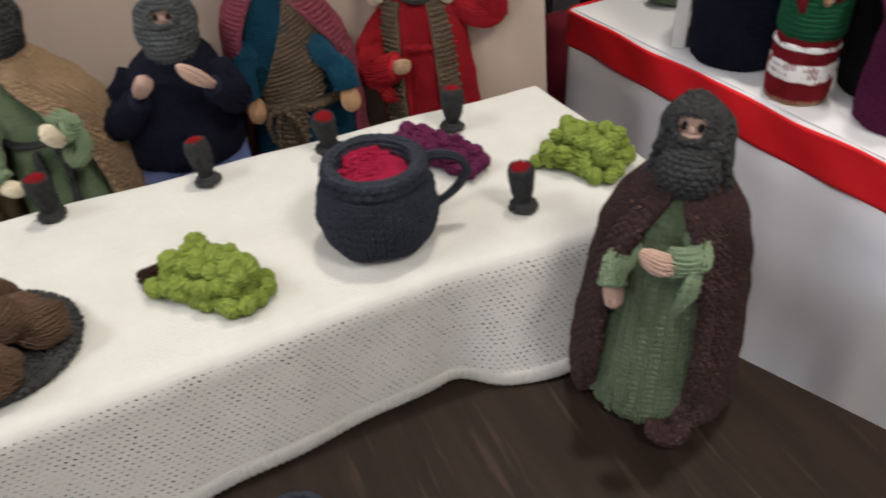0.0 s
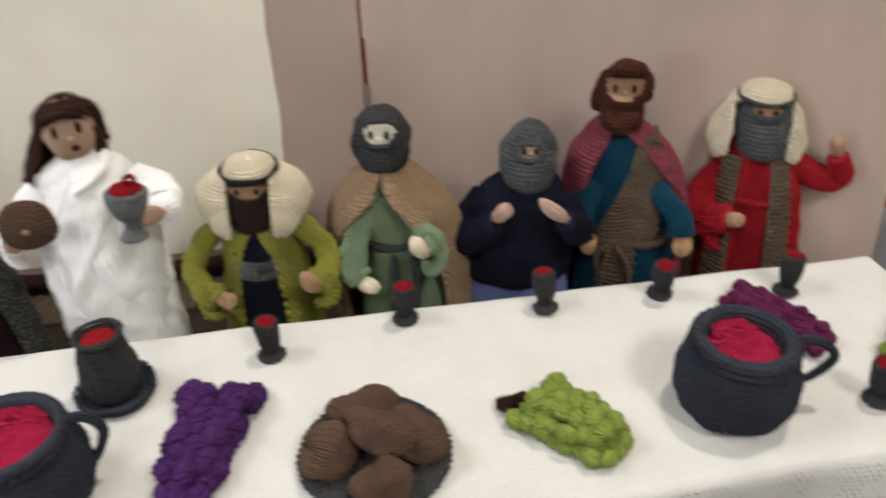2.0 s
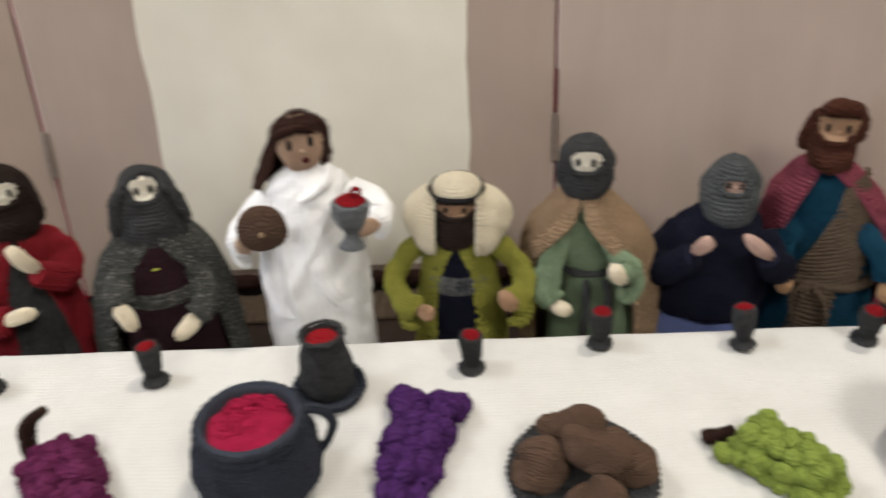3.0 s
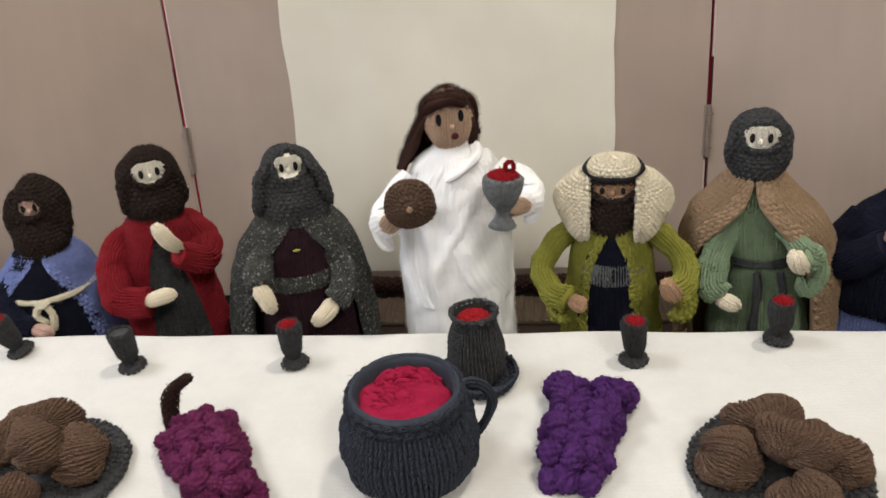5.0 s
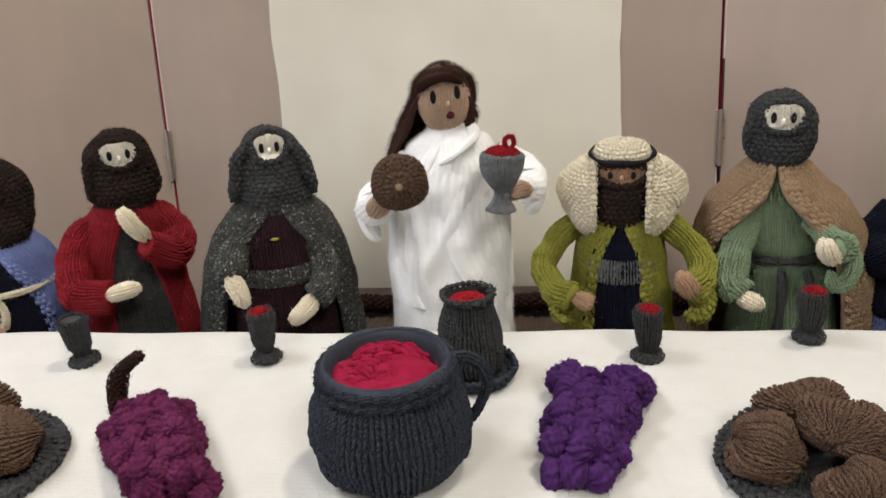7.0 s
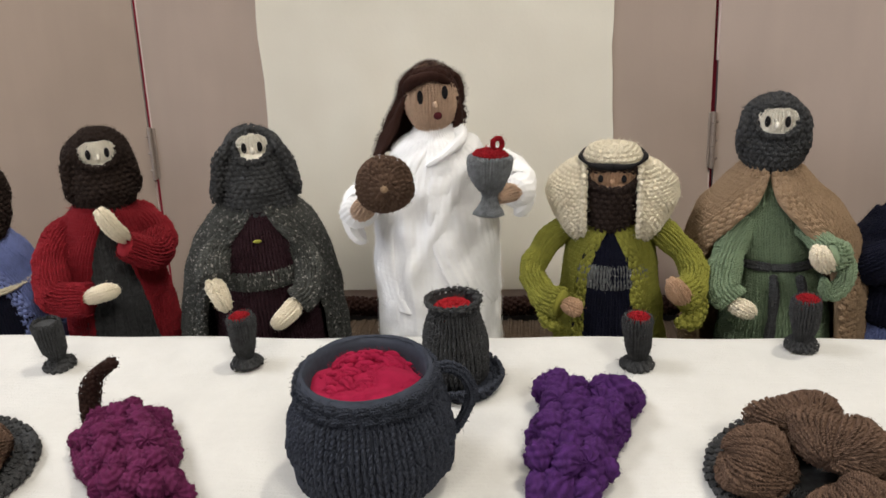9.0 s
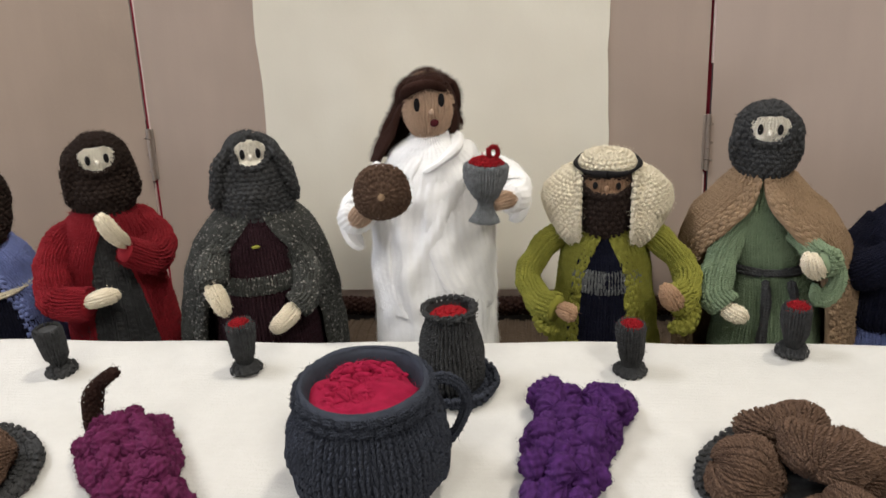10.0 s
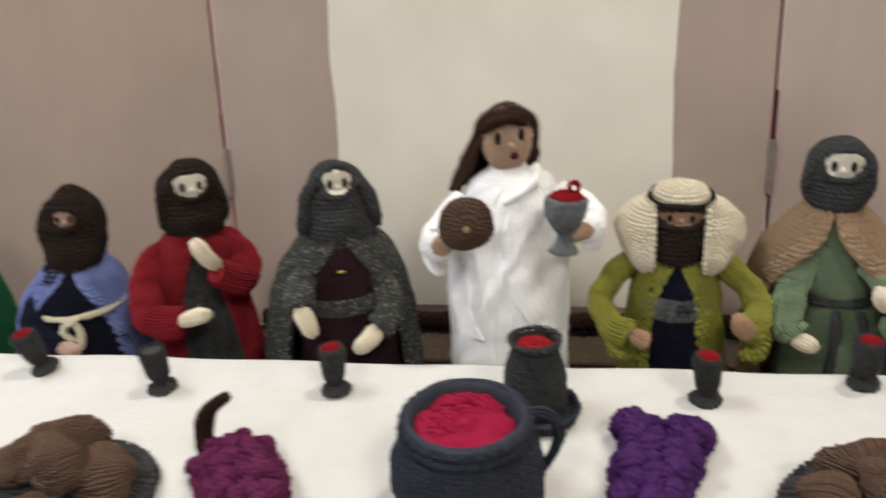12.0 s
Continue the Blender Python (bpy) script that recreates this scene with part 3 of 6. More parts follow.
def prism(bm, pts, z0, z1, bevel=0.0):
    """An upright block over a polygon given anticlockwise."""
    lo = [bm.verts.new((x, y, z0)) for x, y in pts]
    hi = [bm.verts.new((x, y, z1)) for x, y in pts]
    n = len(pts)
    bm.faces.new(lo[::-1])
    bm.faces.new(hi)
    for i in range(n):
        bm.faces.new((lo[i], lo[(i + 1) % n], hi[(i + 1) % n], hi[i]))
    if bevel:
        bmesh.ops.bevel(bm, geom=[e for e in bm.edges if e.verts[0].co.z == e.verts[1].co.z == z1], offset=bevel, segments=2, affect="EDGES", profile=0.5)
    return bm


# the dark display table
table = base("display_table", pose(0, 0, 0), "dark brown stained wooden display table holding the whole scene", "table")
part("tabletop", prism(bmesh.new(), [(-0.95, -0.40), (0.727, -0.40), (0.632, -0.205), (0.632, 0.42), (-0.95, 0.42)], TOP - 0.028, TOP, 0.003), TABLE_BROWN, table)
for lx, ly in ((-0.88, -0.33), (0.56, -0.33), (-0.88, 0.35), (0.56, 0.35)):
    part("leg", box(bmesh.new(), lx - 0.025, lx + 0.025, ly - 0.025, ly + 0.025, 0, TOP - 0.028, 0.003), BLACK_METAL, table)

# low bench under the white cover
bench = base("bench_board", pose(0, 0, 0), "plain dark wooden board bench hidden under the white cover", "bench")
part("board", prism(bmesh.new(), [(-0.72, -0.150), (0.634, -0.145), (0.616, 0.040), (-0.72, 0.038)], DECK - 0.018, DECK - 0.004, 0.003), TABLE_BROWN, bench)
for lx in (-0.68, 0.0, 0.57):
    part("support", box(bmesh.new(), lx - 0.02, lx + 0.02, -0.13, 0.025, TOP, DECK - 0.018, 0.002), TABLE_BROWN, bench)


def cover():
    """The white cover: flat on the bench, over its long edges and down in front in soft folds."""
    xs = np.arange(-0.74, 0.6421, 0.004)
    hem_y = np.interp(xs, [-0.74, -0.4, 0.0, 0.15, 0.27, 0.38, 0.438, 0.452, 0.476, 0.525, 0.60, 0.64], [-0.182, -0.178, -0.181, -0.176, -0.171, -0.157, -0.152, -0.147, -0.167, -0.178, -0.168, -0.165])
    top_y = np.interp(xs, [-0.74, 0.0, 0.19, 0.25, 0.31, 0.38, 0.45, 0.55, 0.64], [-0.178, -0.172, -0.166, -0.162, -0.159, -0.155, -0.152, -0.155, -0.157])
    hem_y, top_y = (np.convolve(np.pad(w, 2, mode="edge"), np.ones(5) / 5, "valid") for w in (hem_y, top_y))
    prof = []      # (kind, amount) across the cover, from behind to the hem
    prof += [("b", s) for s in np.linspace(1, 0, 8)]
    prof += [("t", s) for s in np.linspace(0, 1, 52)[1:]]
    prof += [("f", s) for s in np.linspace(0, 1, 26)[1:]]
    grid = []
    for i, x in enumerate(xs):
        end = np.clip((x - 0.60) / 0.04, 0, 1)
        yb, yf = 0.047, top_y[i]
        hem = hem_y[i]
        col = []
        for kind, s in prof:
            skew = 0.0
            if kind == "b":
                y, z, skew = yb + 0.004 * (1 - (1 - s) ** 3), DECK - 0.004 - 0.085 * s, -0.021
            elif kind == "t":
                y = yb + (yf - yb) * s
                ends = min(s, 1 - s)
                z = DECK - 0.004 * max(0, 1 - ends / 0.03) ** 2 + 0.0007 * math.sin(x * 47 + y * 60) * math.sin(y * 41) + 0.0005 * math.sin(x * 17)
                skew = -0.021 * (1 - s)
            else:
                y = yf - 0.0025 * (1 - (1 - min(1, s * 8)) ** 2) + (hem - yf) * s ** 1.2
                y += 0.0012 * s * math.sin(x * 33 + 1.0) + 0.0012 * s * math.sin(x * 71)
                z = DECK - 0.004 - (DECK - TOP - 0.007 + 0.0015 * math.sin(x * 55)) * s
            col.append((x + skew * np.clip((x + 0.2) / 0.8, 0, 1), y, z))
        grid.append(col)
    # the end falls down at the short side
    for s in np.linspace(0, 1, 20)[1:]:
        grid.append([(p[0] + 0.006 * (1 - (1 - min(1, s * 6)) ** 2) + 0.008 * s * math.sin(p[1] * 70), p[1], max(TOP + 0.003, p[2] - (DECK - TOP - 0.006) * s)) for p in grid[len(xs) - 1]])
    g = np.array(grid)
    n, m = g.shape[:2]
    idx = np.arange(n * m).reshape(n, m)
    q = np.stack([idx[:-1, :-1], idx[:-1, 1:], idx[1:, 1:], idx[1:, :-1]], -1).reshape(-1, 4)
    me = bpy.data.meshes.new("table_cover")
    me.from_pydata(g.reshape(-1, 3).tolist(), [], q.tolist())
    uvl = me.uv_layers.new(name="UVMap")
    du = np.r_[0, np.cumsum(np.linalg.norm(np.diff(g[:, 30], axis=0), axis=1))]
    dv = np.r_[0, np.cumsum(np.linalg.norm(np.diff(g[60], axis=0), axis=1))]
    uv = np.stack(np.meshgrid(du, dv, indexing="ij"), -1).reshape(-1, 2)
    uvl.data.foreach_set("uv", uv[q.ravel()].astype(np.float32).ravel())
    me.polygons.foreach_set("use_smooth", [True] * len(me.polygons))
    me.materials.append(CLOTH)
    ob = new("table_cover", me)
    so = ob.modifiers.new("thickness", "SOLIDIFY")
    so.thickness, so.offset = 0.0007, -1
    tagged(ob, "white knitted tablecloth draped over the low bench", "tablecloth")
    # the ribbed border along the hem
    hx = np.arange(-0.736, 0.638, 0.0011)
    front = g[:len(xs), len(prof) - 1]
    hy, hz = np.interp(hx, front[:, 0], front[:, 1]), np.interp(hx, front[:, 0], front[:, 2])
    up = g[:len(xs), len(prof) - 4]
    uy = np.interp(hx, up[:, 0], up[:, 1])
    rows = []
    for k in np.linspace(0, 1, 6):
        rib = 0.0006 * np.sin(hx * 2 * math.pi / 0.0046) + 0.0002
        swell = 0.0016 * math.sin(math.pi * min(1, 0.12 + k * 0.9)) ** 0.5
        rows.append(np.stack([hx, hy + (uy - hy) * k - swell - rib, hz + 0.0105 * k], -1))
    v = np.array(rows)
    idx = np.arange(v.shape[0] * v.shape[1]).reshape(v.shape[:2])
    q = np.stack([idx[:-1, :-1], idx[:-1, 1:], idx[1:, 1:], idx[1:, :-1]], -1).reshape(-1, 4)
    me = bpy.data.meshes.new("hem")
    me.from_pydata(v.reshape(-1, 3).tolist(), [], q.tolist())
    me.uv_layers.new(name="UVMap")
    me.polygons.foreach_set("use_smooth", [True] * len(me.polygons))
    me.materials.append(CLOTH)
    hem_strip = new("hem", me)
    hem_strip.parent = ob
    so = hem_strip.modifiers.new("thickness", "SOLIDIFY")
    so.thickness, so.offset = 0.0008, 0
    tagged(hem_strip, "ribbed white border of the cloth")


cover()

# ---------------------------------------------------------------- folding screen behind the figures
HL, HR = (-0.292, 0.281), (0.221, 0.281)
PANEL_LOW, PANEL_TOP = TOP + 0.001, 1.62
# the screen leans back a little
LEANING = pose(0, 0.281, 0.92) @ pose(0, 0, 0, -7) @ pose(0, -0.281, -0.92)
screen = base("folding_screen", LEANING, "tan painted folding display screen with a cream middle", "screen")


def panel(name, a, b, z0, z1, mat, thick=0.009, inset=0.0):
    """An upright board whose front runs from a to b."""
    ax, bx = Vector(a), Vector(b)
    d = (bx - ax).normalized()
    n = Vector((-d.y, d.x))
    p, q = ax + d * inset, bx - d * inset
    pts = [p, q, q + n * thick, p + n * thick]
    return part(name, prism(bmesh.new(), [(v.x, v.y) for v in pts], z0, z1, 0.0008), mat, screen)


WINGR, WINGL = (0.645, 0.075), (-0.716, 0.078)
panel("panel", HL, HR, PANEL_LOW + 0.004, PANEL_TOP, TAN_PAINT, inset=0.0022)
panel("panel", HR, WINGR, PANEL_LOW, PANEL_TOP, TAN_PAINT, inset=0.0022)
panel("panel", WINGL, HL, PANEL_LOW, PANEL_TOP, TAN_PAINT, inset=0.0022)


def cream_patch():
    """The painted cream field of the middle panel, with hand-drawn edges."""
    bm = bmesh.new()
    rng = random.Random(4)
    zs = np.linspace(PANEL_LOW + 0.030, PANEL_TOP - 0.02, 46)
    cols = []
    for z in zs:
        l = -0.1775 + 0.010 * (z - 0.95) * -1 + 0.0012 * math.sin(z * 60) + rng.uniform(-0.0006, 0.0006)
        r = 0.1345 + 0.004 * (z - 0.95) + 0.0010 * math.sin(z * 47 + 2) + rng.uniform(-0.0006, 0.0006)
        cols.append([bm.verts.new((x, HL[1] - 0.0012, z)) for x in np.linspace(l, r, 6)])
    for a, b in zip(cols, cols[1:]):
        for i in range(5):
            bm.faces.new((a[i], a[i + 1], b[i + 1], b[i]))
    ext = bmesh.ops.extrude_face_region(bm, geom=list(bm.faces))
    bmesh.ops.translate(bm, vec=(0, 0.0018, 0), verts=[v for v in ext["geom"] if isinstance(v, bmesh.types.BMVert)])
    bmesh.ops.recalc_face_normals(bm, faces=list(bm.faces))
    return part("painted_field", bm, CREAM_PAINT, screen, "cream painted field with hand-drawn edges")


cream_patch()
for (hx, hy), side in ((HL, -1), (HR, 1)):
    # red tape in the joint, a pale edge beside it and a steel butt hinge over both
    part("joint_tape", box(bmesh.new(), hx - 0.0022, hx + 0.0022, hy + (0.002 if side < 0 else 0.006), hy + 0.0085, PANEL_LOW, PANEL_TOP - 0.01), RED_EDGE, screen, "dark red tape in the joint")
    part("joint_edge", box(bmesh.new(), hx + 0.0015 - 0.0008, hx + 0.0015 + 0.0008, hy + 0.0002, hy + 0.004, 0.94 if side < 0 else 0.985, PANEL_TOP - 0.01), PINK_EDGE, screen, "pale bare board edge")
    part("joint_edge", box(bmesh.new(), hx - 0.0023, hx - 0.0009, hy + 0.0002, hy + 0.004, PANEL_LOW, 0.89), PINK_EDGE, screen, "pale bare board edge")
    hinge = part("hinge", box(bmesh.new(), hx - 0.0042, hx + 0.0042, hy - 0.0009, hy + 0.001, 0.893, 0.941, 0.0004), STEEL, screen, "small steel butt hinge")
    bm = bmesh.new()
    for i in range(5):
        bmesh.ops.create_cone(bm, cap_ends=True, segments=12, radius1=0.0019, radius2=0.0019, depth=0.0094, matrix=Matrix.Translation((hx, hy - 0.0026, 0.897 + 0.010 * i)))
    part("knuckle", bm, STEEL, hinge)
    for zz in (0.901, 0.917, 0.933):
        bm = bmesh.new()
        bmesh.ops.create_uvsphere(bm, u_segments=8, v_segments=6, radius=0.0012, matrix=Matrix.Translation((hx + side * 0.0035, hy - 0.0016, zz)))
        part("screw", bm, STEEL, hinge)

rail = base("base_strip", pose(0, 0, 0), "dark brown knitted strip along the foot of the screen", "strip")
kn = Knit()
kn.surf(tube([(-0.27, 0.262, 0.766), (-0.1, 0.262, 0.766), (0.1, 0.262, 0.766), (0.2, 0.262, 0.766)], [0.010] * 4, flat=0.9), "stalk", "moss")
kn.object("roll", rail)
kn = Knit()


def mat_f(U, V):
    return np.stack([-0.27 + 0.47 * U, 0.205 + 0.048 * V, TOP + 0.004 + 0.003 * np.sin(np.pi * V) + 0 * U], -1)


kn.surf(mat_f, "taupe", "rib", closed=False, out=(0, 0.2, 0), lip=0.003)
kn.object("ribbed_edge", rail, "ribbed brown knitted edge")

# ---------------------------------------------------------------- the white table beside it
white_table = base("exhibition_table", pose(0, 0, 0), "second exhibition table with white linen skirt and red ribbon", "table")
WT = [(0.759, 0.211), (0.86, -0.52), (1.75, -0.42), (1.65, 0.235)]
part("tabletop", prism(bmesh.new(), WT, 0.815, 0.833, 0.003), SATIN_WHITE, white_table)


def skirt(name, z0, z1, off, folds, mat, label=""):
    pts = []
    for (ax, ay), (bx, by) in zip(WT, WT[1:] + WT[:1]):
        for s in np.linspace(0, 1, 160, endpoint=False):
            x, y = ax + (bx - ax) * s, ay + (by - ay) * s
            d = Vector((by - ay, ax - bx)).normalized()
            L = s * math.hypot(bx - ax, by - ay)
            pts.append((x, y, d.x, d.y, L))
    zs = np.linspace(z0, z1, 12)
    vs = []
    for z in zs:
        k = (z1 - z) / max(0.001, z1 - z0) if folds else 0.0
        for x, y, nx, ny, L in pts:
            w = off + folds * k * (0.010 * math.sin(L * 48 + 0.6) + 0.007 * math.sin(L * 23) + 0.004 * math.sin(L * 111)) + 0.0010 * math.sin(L * 70 + z * 90)
            vs.append((x + nx * w, y + ny * w, z + (0.0012 * math.sin(L * 38) if not folds else 0)))
    n = len(pts)
    fs = [(r * n + i, r * n + (i + 1) % n, (r + 1) * n + (i + 1) % n, (r + 1) * n + i) for r in range(11) for i in range(n)]
    me = bpy.data.meshes.new(name)
    me.from_pydata(vs, [], fs)
    me.polygons.foreach_set("use_smooth", [True] * len(me.polygons))
    me.materials.append(mat)
    ob = new(name, me)
    ob.parent = white_table
    so = ob.modifiers.new("thickness", "SOLIDIFY")
    so.thickness, so.offset = 0.0015, 0
    tagged(ob, label)


skirt("skirt", 0.01, 0.832, 0.002, 1.0, SATIN_WHITE, "white gathered linen skirt")
skirt("ribbon", 0.793, 0.8320, 0.0060, 0.0, SATIN_RED, "bright red satin ribbon")


# ---------------------------------------------------------------- hall chairs seen past the screen
def hall_chair(m, label, back=0.86):
    ch = base("hall_chair", m, label, "chair", "hall chairs")
    part("seat", box(bmesh.new(), -0.22, 0.22, -0.22, 0.22, 0.43, 0.49, 0.02), MAROON, ch, smooth=True)
    part("backrest", box(bmesh.new(), -0.21, 0.21, 0.20, 0.245, 0.50, back, 0.018), MAROON, ch, smooth=True)
    for sx in (-0.2, 0.2):
        part("leg", box(bmesh.new(), sx - 0.028, sx + 0.028, -0.21, -0.178, 0, 0.43, 0.004), BLACK_METAL, ch)
        part("leg", box(bmesh.new(), sx - 0.016, sx + 0.016, 0.19, 0.222, 0, back - 0.02, 0.004), BLACK_METAL, ch)
    return ch


first = hall_chair(pose(1.03, 0.60, 0, 0, 0, 180), "maroon upholstered chair standing behind the white table", 0.752)
hall_chair(pose(1.50, 1.41, 0.02), "maroon upholstered chair with black legs further back in the hall")


def curtain():
    bm = bmesh.new()
    xs = np.linspace(0.6, 4.0, 340)
    lo = [bm.verts.new((x, 2.6 + 0.03 * math.sin(x * 70) + 0.02 * math.sin(x * 31), 0.01)) for x in xs]
    hi = [bm.verts.new((x, 2.6 + 0.03 * math.sin(x * 70) + 0.02 * math.sin(x * 31), 1.9)) for x in xs]
    for i in range(len(xs) - 1):
        bm.faces.new((lo[i], lo[i + 1], hi[i + 1], hi[i]))
    ob = part("curtain", bm, GREY_CLOTH, None, "", True)
    so = ob.modifiers.new("thickness", "SOLIDIFY")
    so.thickness = 0.003
    tagged(ob, "grey pleated curtain hanging at the far side", "curtain")


curtain()


# ---------------------------------------------------------------- knitted dolls
def mm(*rows):
    return [tuple(c / 1000 if i < 5 else c for i, c in enumerate(r)) for r in rows]


def grown(rows, d):
    """The same rounds, d mm larger (smaller: minus) all round."""
    return [(r[0], max(0.6, r[1] + d), max(0.6, r[2] + d), *r[3:]) for r in rows]


def head(k, rows, hair, skin, window, kind="moss", deep=0.0032, eyes=True, locks=None, beard=None):
    """A knitted head with hair and beard; window: x, half width, low and high of the face that stays free, in mm;
    locks: the hair that hangs beside the face, (middle, top, end, how far out at the top and at the end); beard: its middle and radii."""
    if locks:
        mx, top, end, o0, o1 = locks
        for s in (-1, 1):
            h = top - end
            flap(k, [(mx + s * o0, -7, top), (mx + s * (o0 + 0.72 * (o1 - o0)), -9, top - 0.30 * h), (mx + s * (o0 + 0.95 * (o1 - o0)), -8, top - 0.66 * h), (mx + s * o1, -5, end)], [3.5, 5.5, 6, 4.6], hair, kind, 0.85)
    if beard:
        bx, by, bz, *rb = [c / 1000 for c in beard]
        k.blob((bx, by, bz), rb, hair, "moss", 0.0044, 0.0036, wob=0.0010)
    wx, ww, z0, z1 = [c / 1000 for c in window]
    rows = grown(rows, -1.2)

    def inside(P):
        x, y, z = P[..., 0], P[..., 1], P[..., 2]
        cx, cz = (x - wx) / ww, (z - (z0 + z1) / 2) / ((z1 - z0) / 2)
        return (np.abs(cx) ** 2.3 + np.abs(cz) ** 2.3 < 1) & (y < 0)

    k.surf(loft(mm(*rows)), [hair, skin], kind, extra=lambda P: np.where(inside(P), -deep, 0.0), pick=inside, hole=True, wob=0.0010, sw=0.0048, sh=0.0037)
    zm = (z0 + z1) / 2
    at = evenly(through_points(mm(*[tuple(r) + (0.0,) * (5 - len(r)) for r in rows])), [0, 1, 3])(np.linspace(0, 1, 300))
    q = at[int(np.argmin(np.abs(at[:, 0] - zm)))]
    fy = lambda x: q[4] - q[2] * math.sqrt(max(0.05, 1 - ((x - q[3]) / q[1]) ** 2)) + deep - 0.0004

    def face(U, V):
        x = wx + ww * 1.05 * (U - 0.5) * 2 * np.sqrt(1 - 0.75 * np.abs(2 * V - 1) ** 3)
        y = q[4] - q[2] * np.sqrt(np.clip(1 - ((x - q[3]) / q[1]) ** 2, 0.05, 1)) + deep * 0.75
        return np.stack([x, y + 0.2 * np.abs(V - 0.5) ** 2 * (z1 - z0), z0 + (z1 - z0) * V], -1)
    k.surf(face, skin, "stock", 0.0046, 0.0044, 0.0008, closed=False, out=(q[3], q[4], zm), wob=0)
    # a rounded edge of hair round the face
    edge = []
    for i in range(17):
        th = 2 * math.pi * i / 16
        c, s = math.cos(th), math.sin(th)
        x, z = wx + ww * 1.12 * math.copysign(abs(c) ** 0.87, c), zm + (z1 - z0) * 0.57 * math.copysign(abs(s) ** 0.87, s)
        w = at[int(np.argmin(np.abs(at[:, 0] - z)))]
        edge.append((x, w[4] - w[2] * math.sqrt(max(0.05, 1 - ((x - w[3]) / w[1]) ** 2)) - 0.0002, z))
    k.surf(tube(edge, [0.0021] * 17), hair, "moss", 0.0044, 0.0034, wob=0.0003)
    if eyes:
        for s in (-1, 1):
            x = wx + s * ww * 0.50
            k.blob((x, fy(x) - 0.0010, zm), (0.0018, 0.0013, min(0.0036, (z1 - z0) * 0.24)), "black", "smooth", 0.002, 0.002)
        k.blob((wx, fy(wx) - 0.0014, zm - (z1 - z0) * 0.14), (0.0014, 0.0015, 0.0024), skin, "smooth", 0.002, 0.002)


def hand(k, pts, mat, r=7.0):
    """A mitten of fine stitches, its seam bent a little."""
    rad = [r / 1000 * s for s in (0.85, 1.0, 0.82)] if len(pts) == 3 else [r / 1000] * len(pts)
    k.surf(tube(mm(*pts), rad, ends=0.32, flat=0.82), mat, "stock", 0.0044, 0.0040, wob=0.0008)


def sleeve(k, pts, radii, mat, kind="stock"):
    """An arm in its sleeve; the sleeve's end is turned in."""
    rad = [r / 1000 for r in radii]
    k.surf(tube(mm(*pts), rad, flat=0.92), mat, kind, cap=(False, True), wob=0.0010)


def flap(k, pts, radii, mat, kind="moss", flat=0.45):
    """A loose end of fabric: a cuff, a lock of hair, a hanging edge."""
    k.surf(tube(mm(*pts), [r / 1000 for r in radii], ends=0.25, flat=flat), mat, kind)


def belt(k, z, rx, ry, r, mat, cx=0.0, cy=0.0, kind="moss", flat=1.0, dip=0.0):
    pts, rad = ring(cx / 1000, cy / 1000, z / 1000, rx / 1000, ry / 1000, r / 1000, dip=dip / 1000)
    k.surf(tube(pts, rad, flat=flat), mat, kind, 0.0042, 0.0042)


def band(k, z0, z1, body, mat, grow=2.6, kind="stock"):
    """A broad knitted belt that follows the body between two heights."""
    at = evenly(through_points(mm(*[tuple(r) + (0.0,) * (5 - len(r)) for r in body])), [0, 1, 3])
    q = at(np.linspace(0, 1, 400))
    rows = []
    for i, z in enumerate(np.linspace(z0, z1, 6) / 1000):
        j = int(np.argmin(np.abs(q[:, 0] - z)))
        g = (grow if 0 < i < 5 else grow - 1.2) / 1000
        rows.append((z, q[j, 1] + g, q[j, 2] + g, q[j, 3], q[j, 4]))
    k.surf(loft(rows), mat, kind, 0.0046, 0.0042, cap=(False, False))


def doll(x, y, rz, k, label):
    ob = k.object("knitted_doll")
    ob.matrix_world = pose(x, y, TOP + 0.001, 0, 0, rz)
    return tagged(ob, label, "doll", "knitted dolls at the long table")


def cloak(k, rows, mat, kind="stock", trim=None, fold=0.0, lip=0.004, sw=SW, amp=0.0012, shrink=-1.2):
    k.surf(drape(mm(*grown(rows, shrink)), fold), mat, kind, closed=False, out=(0, 0, 0.1), band=trim, lip=lip, sw=sw, amp=amp)


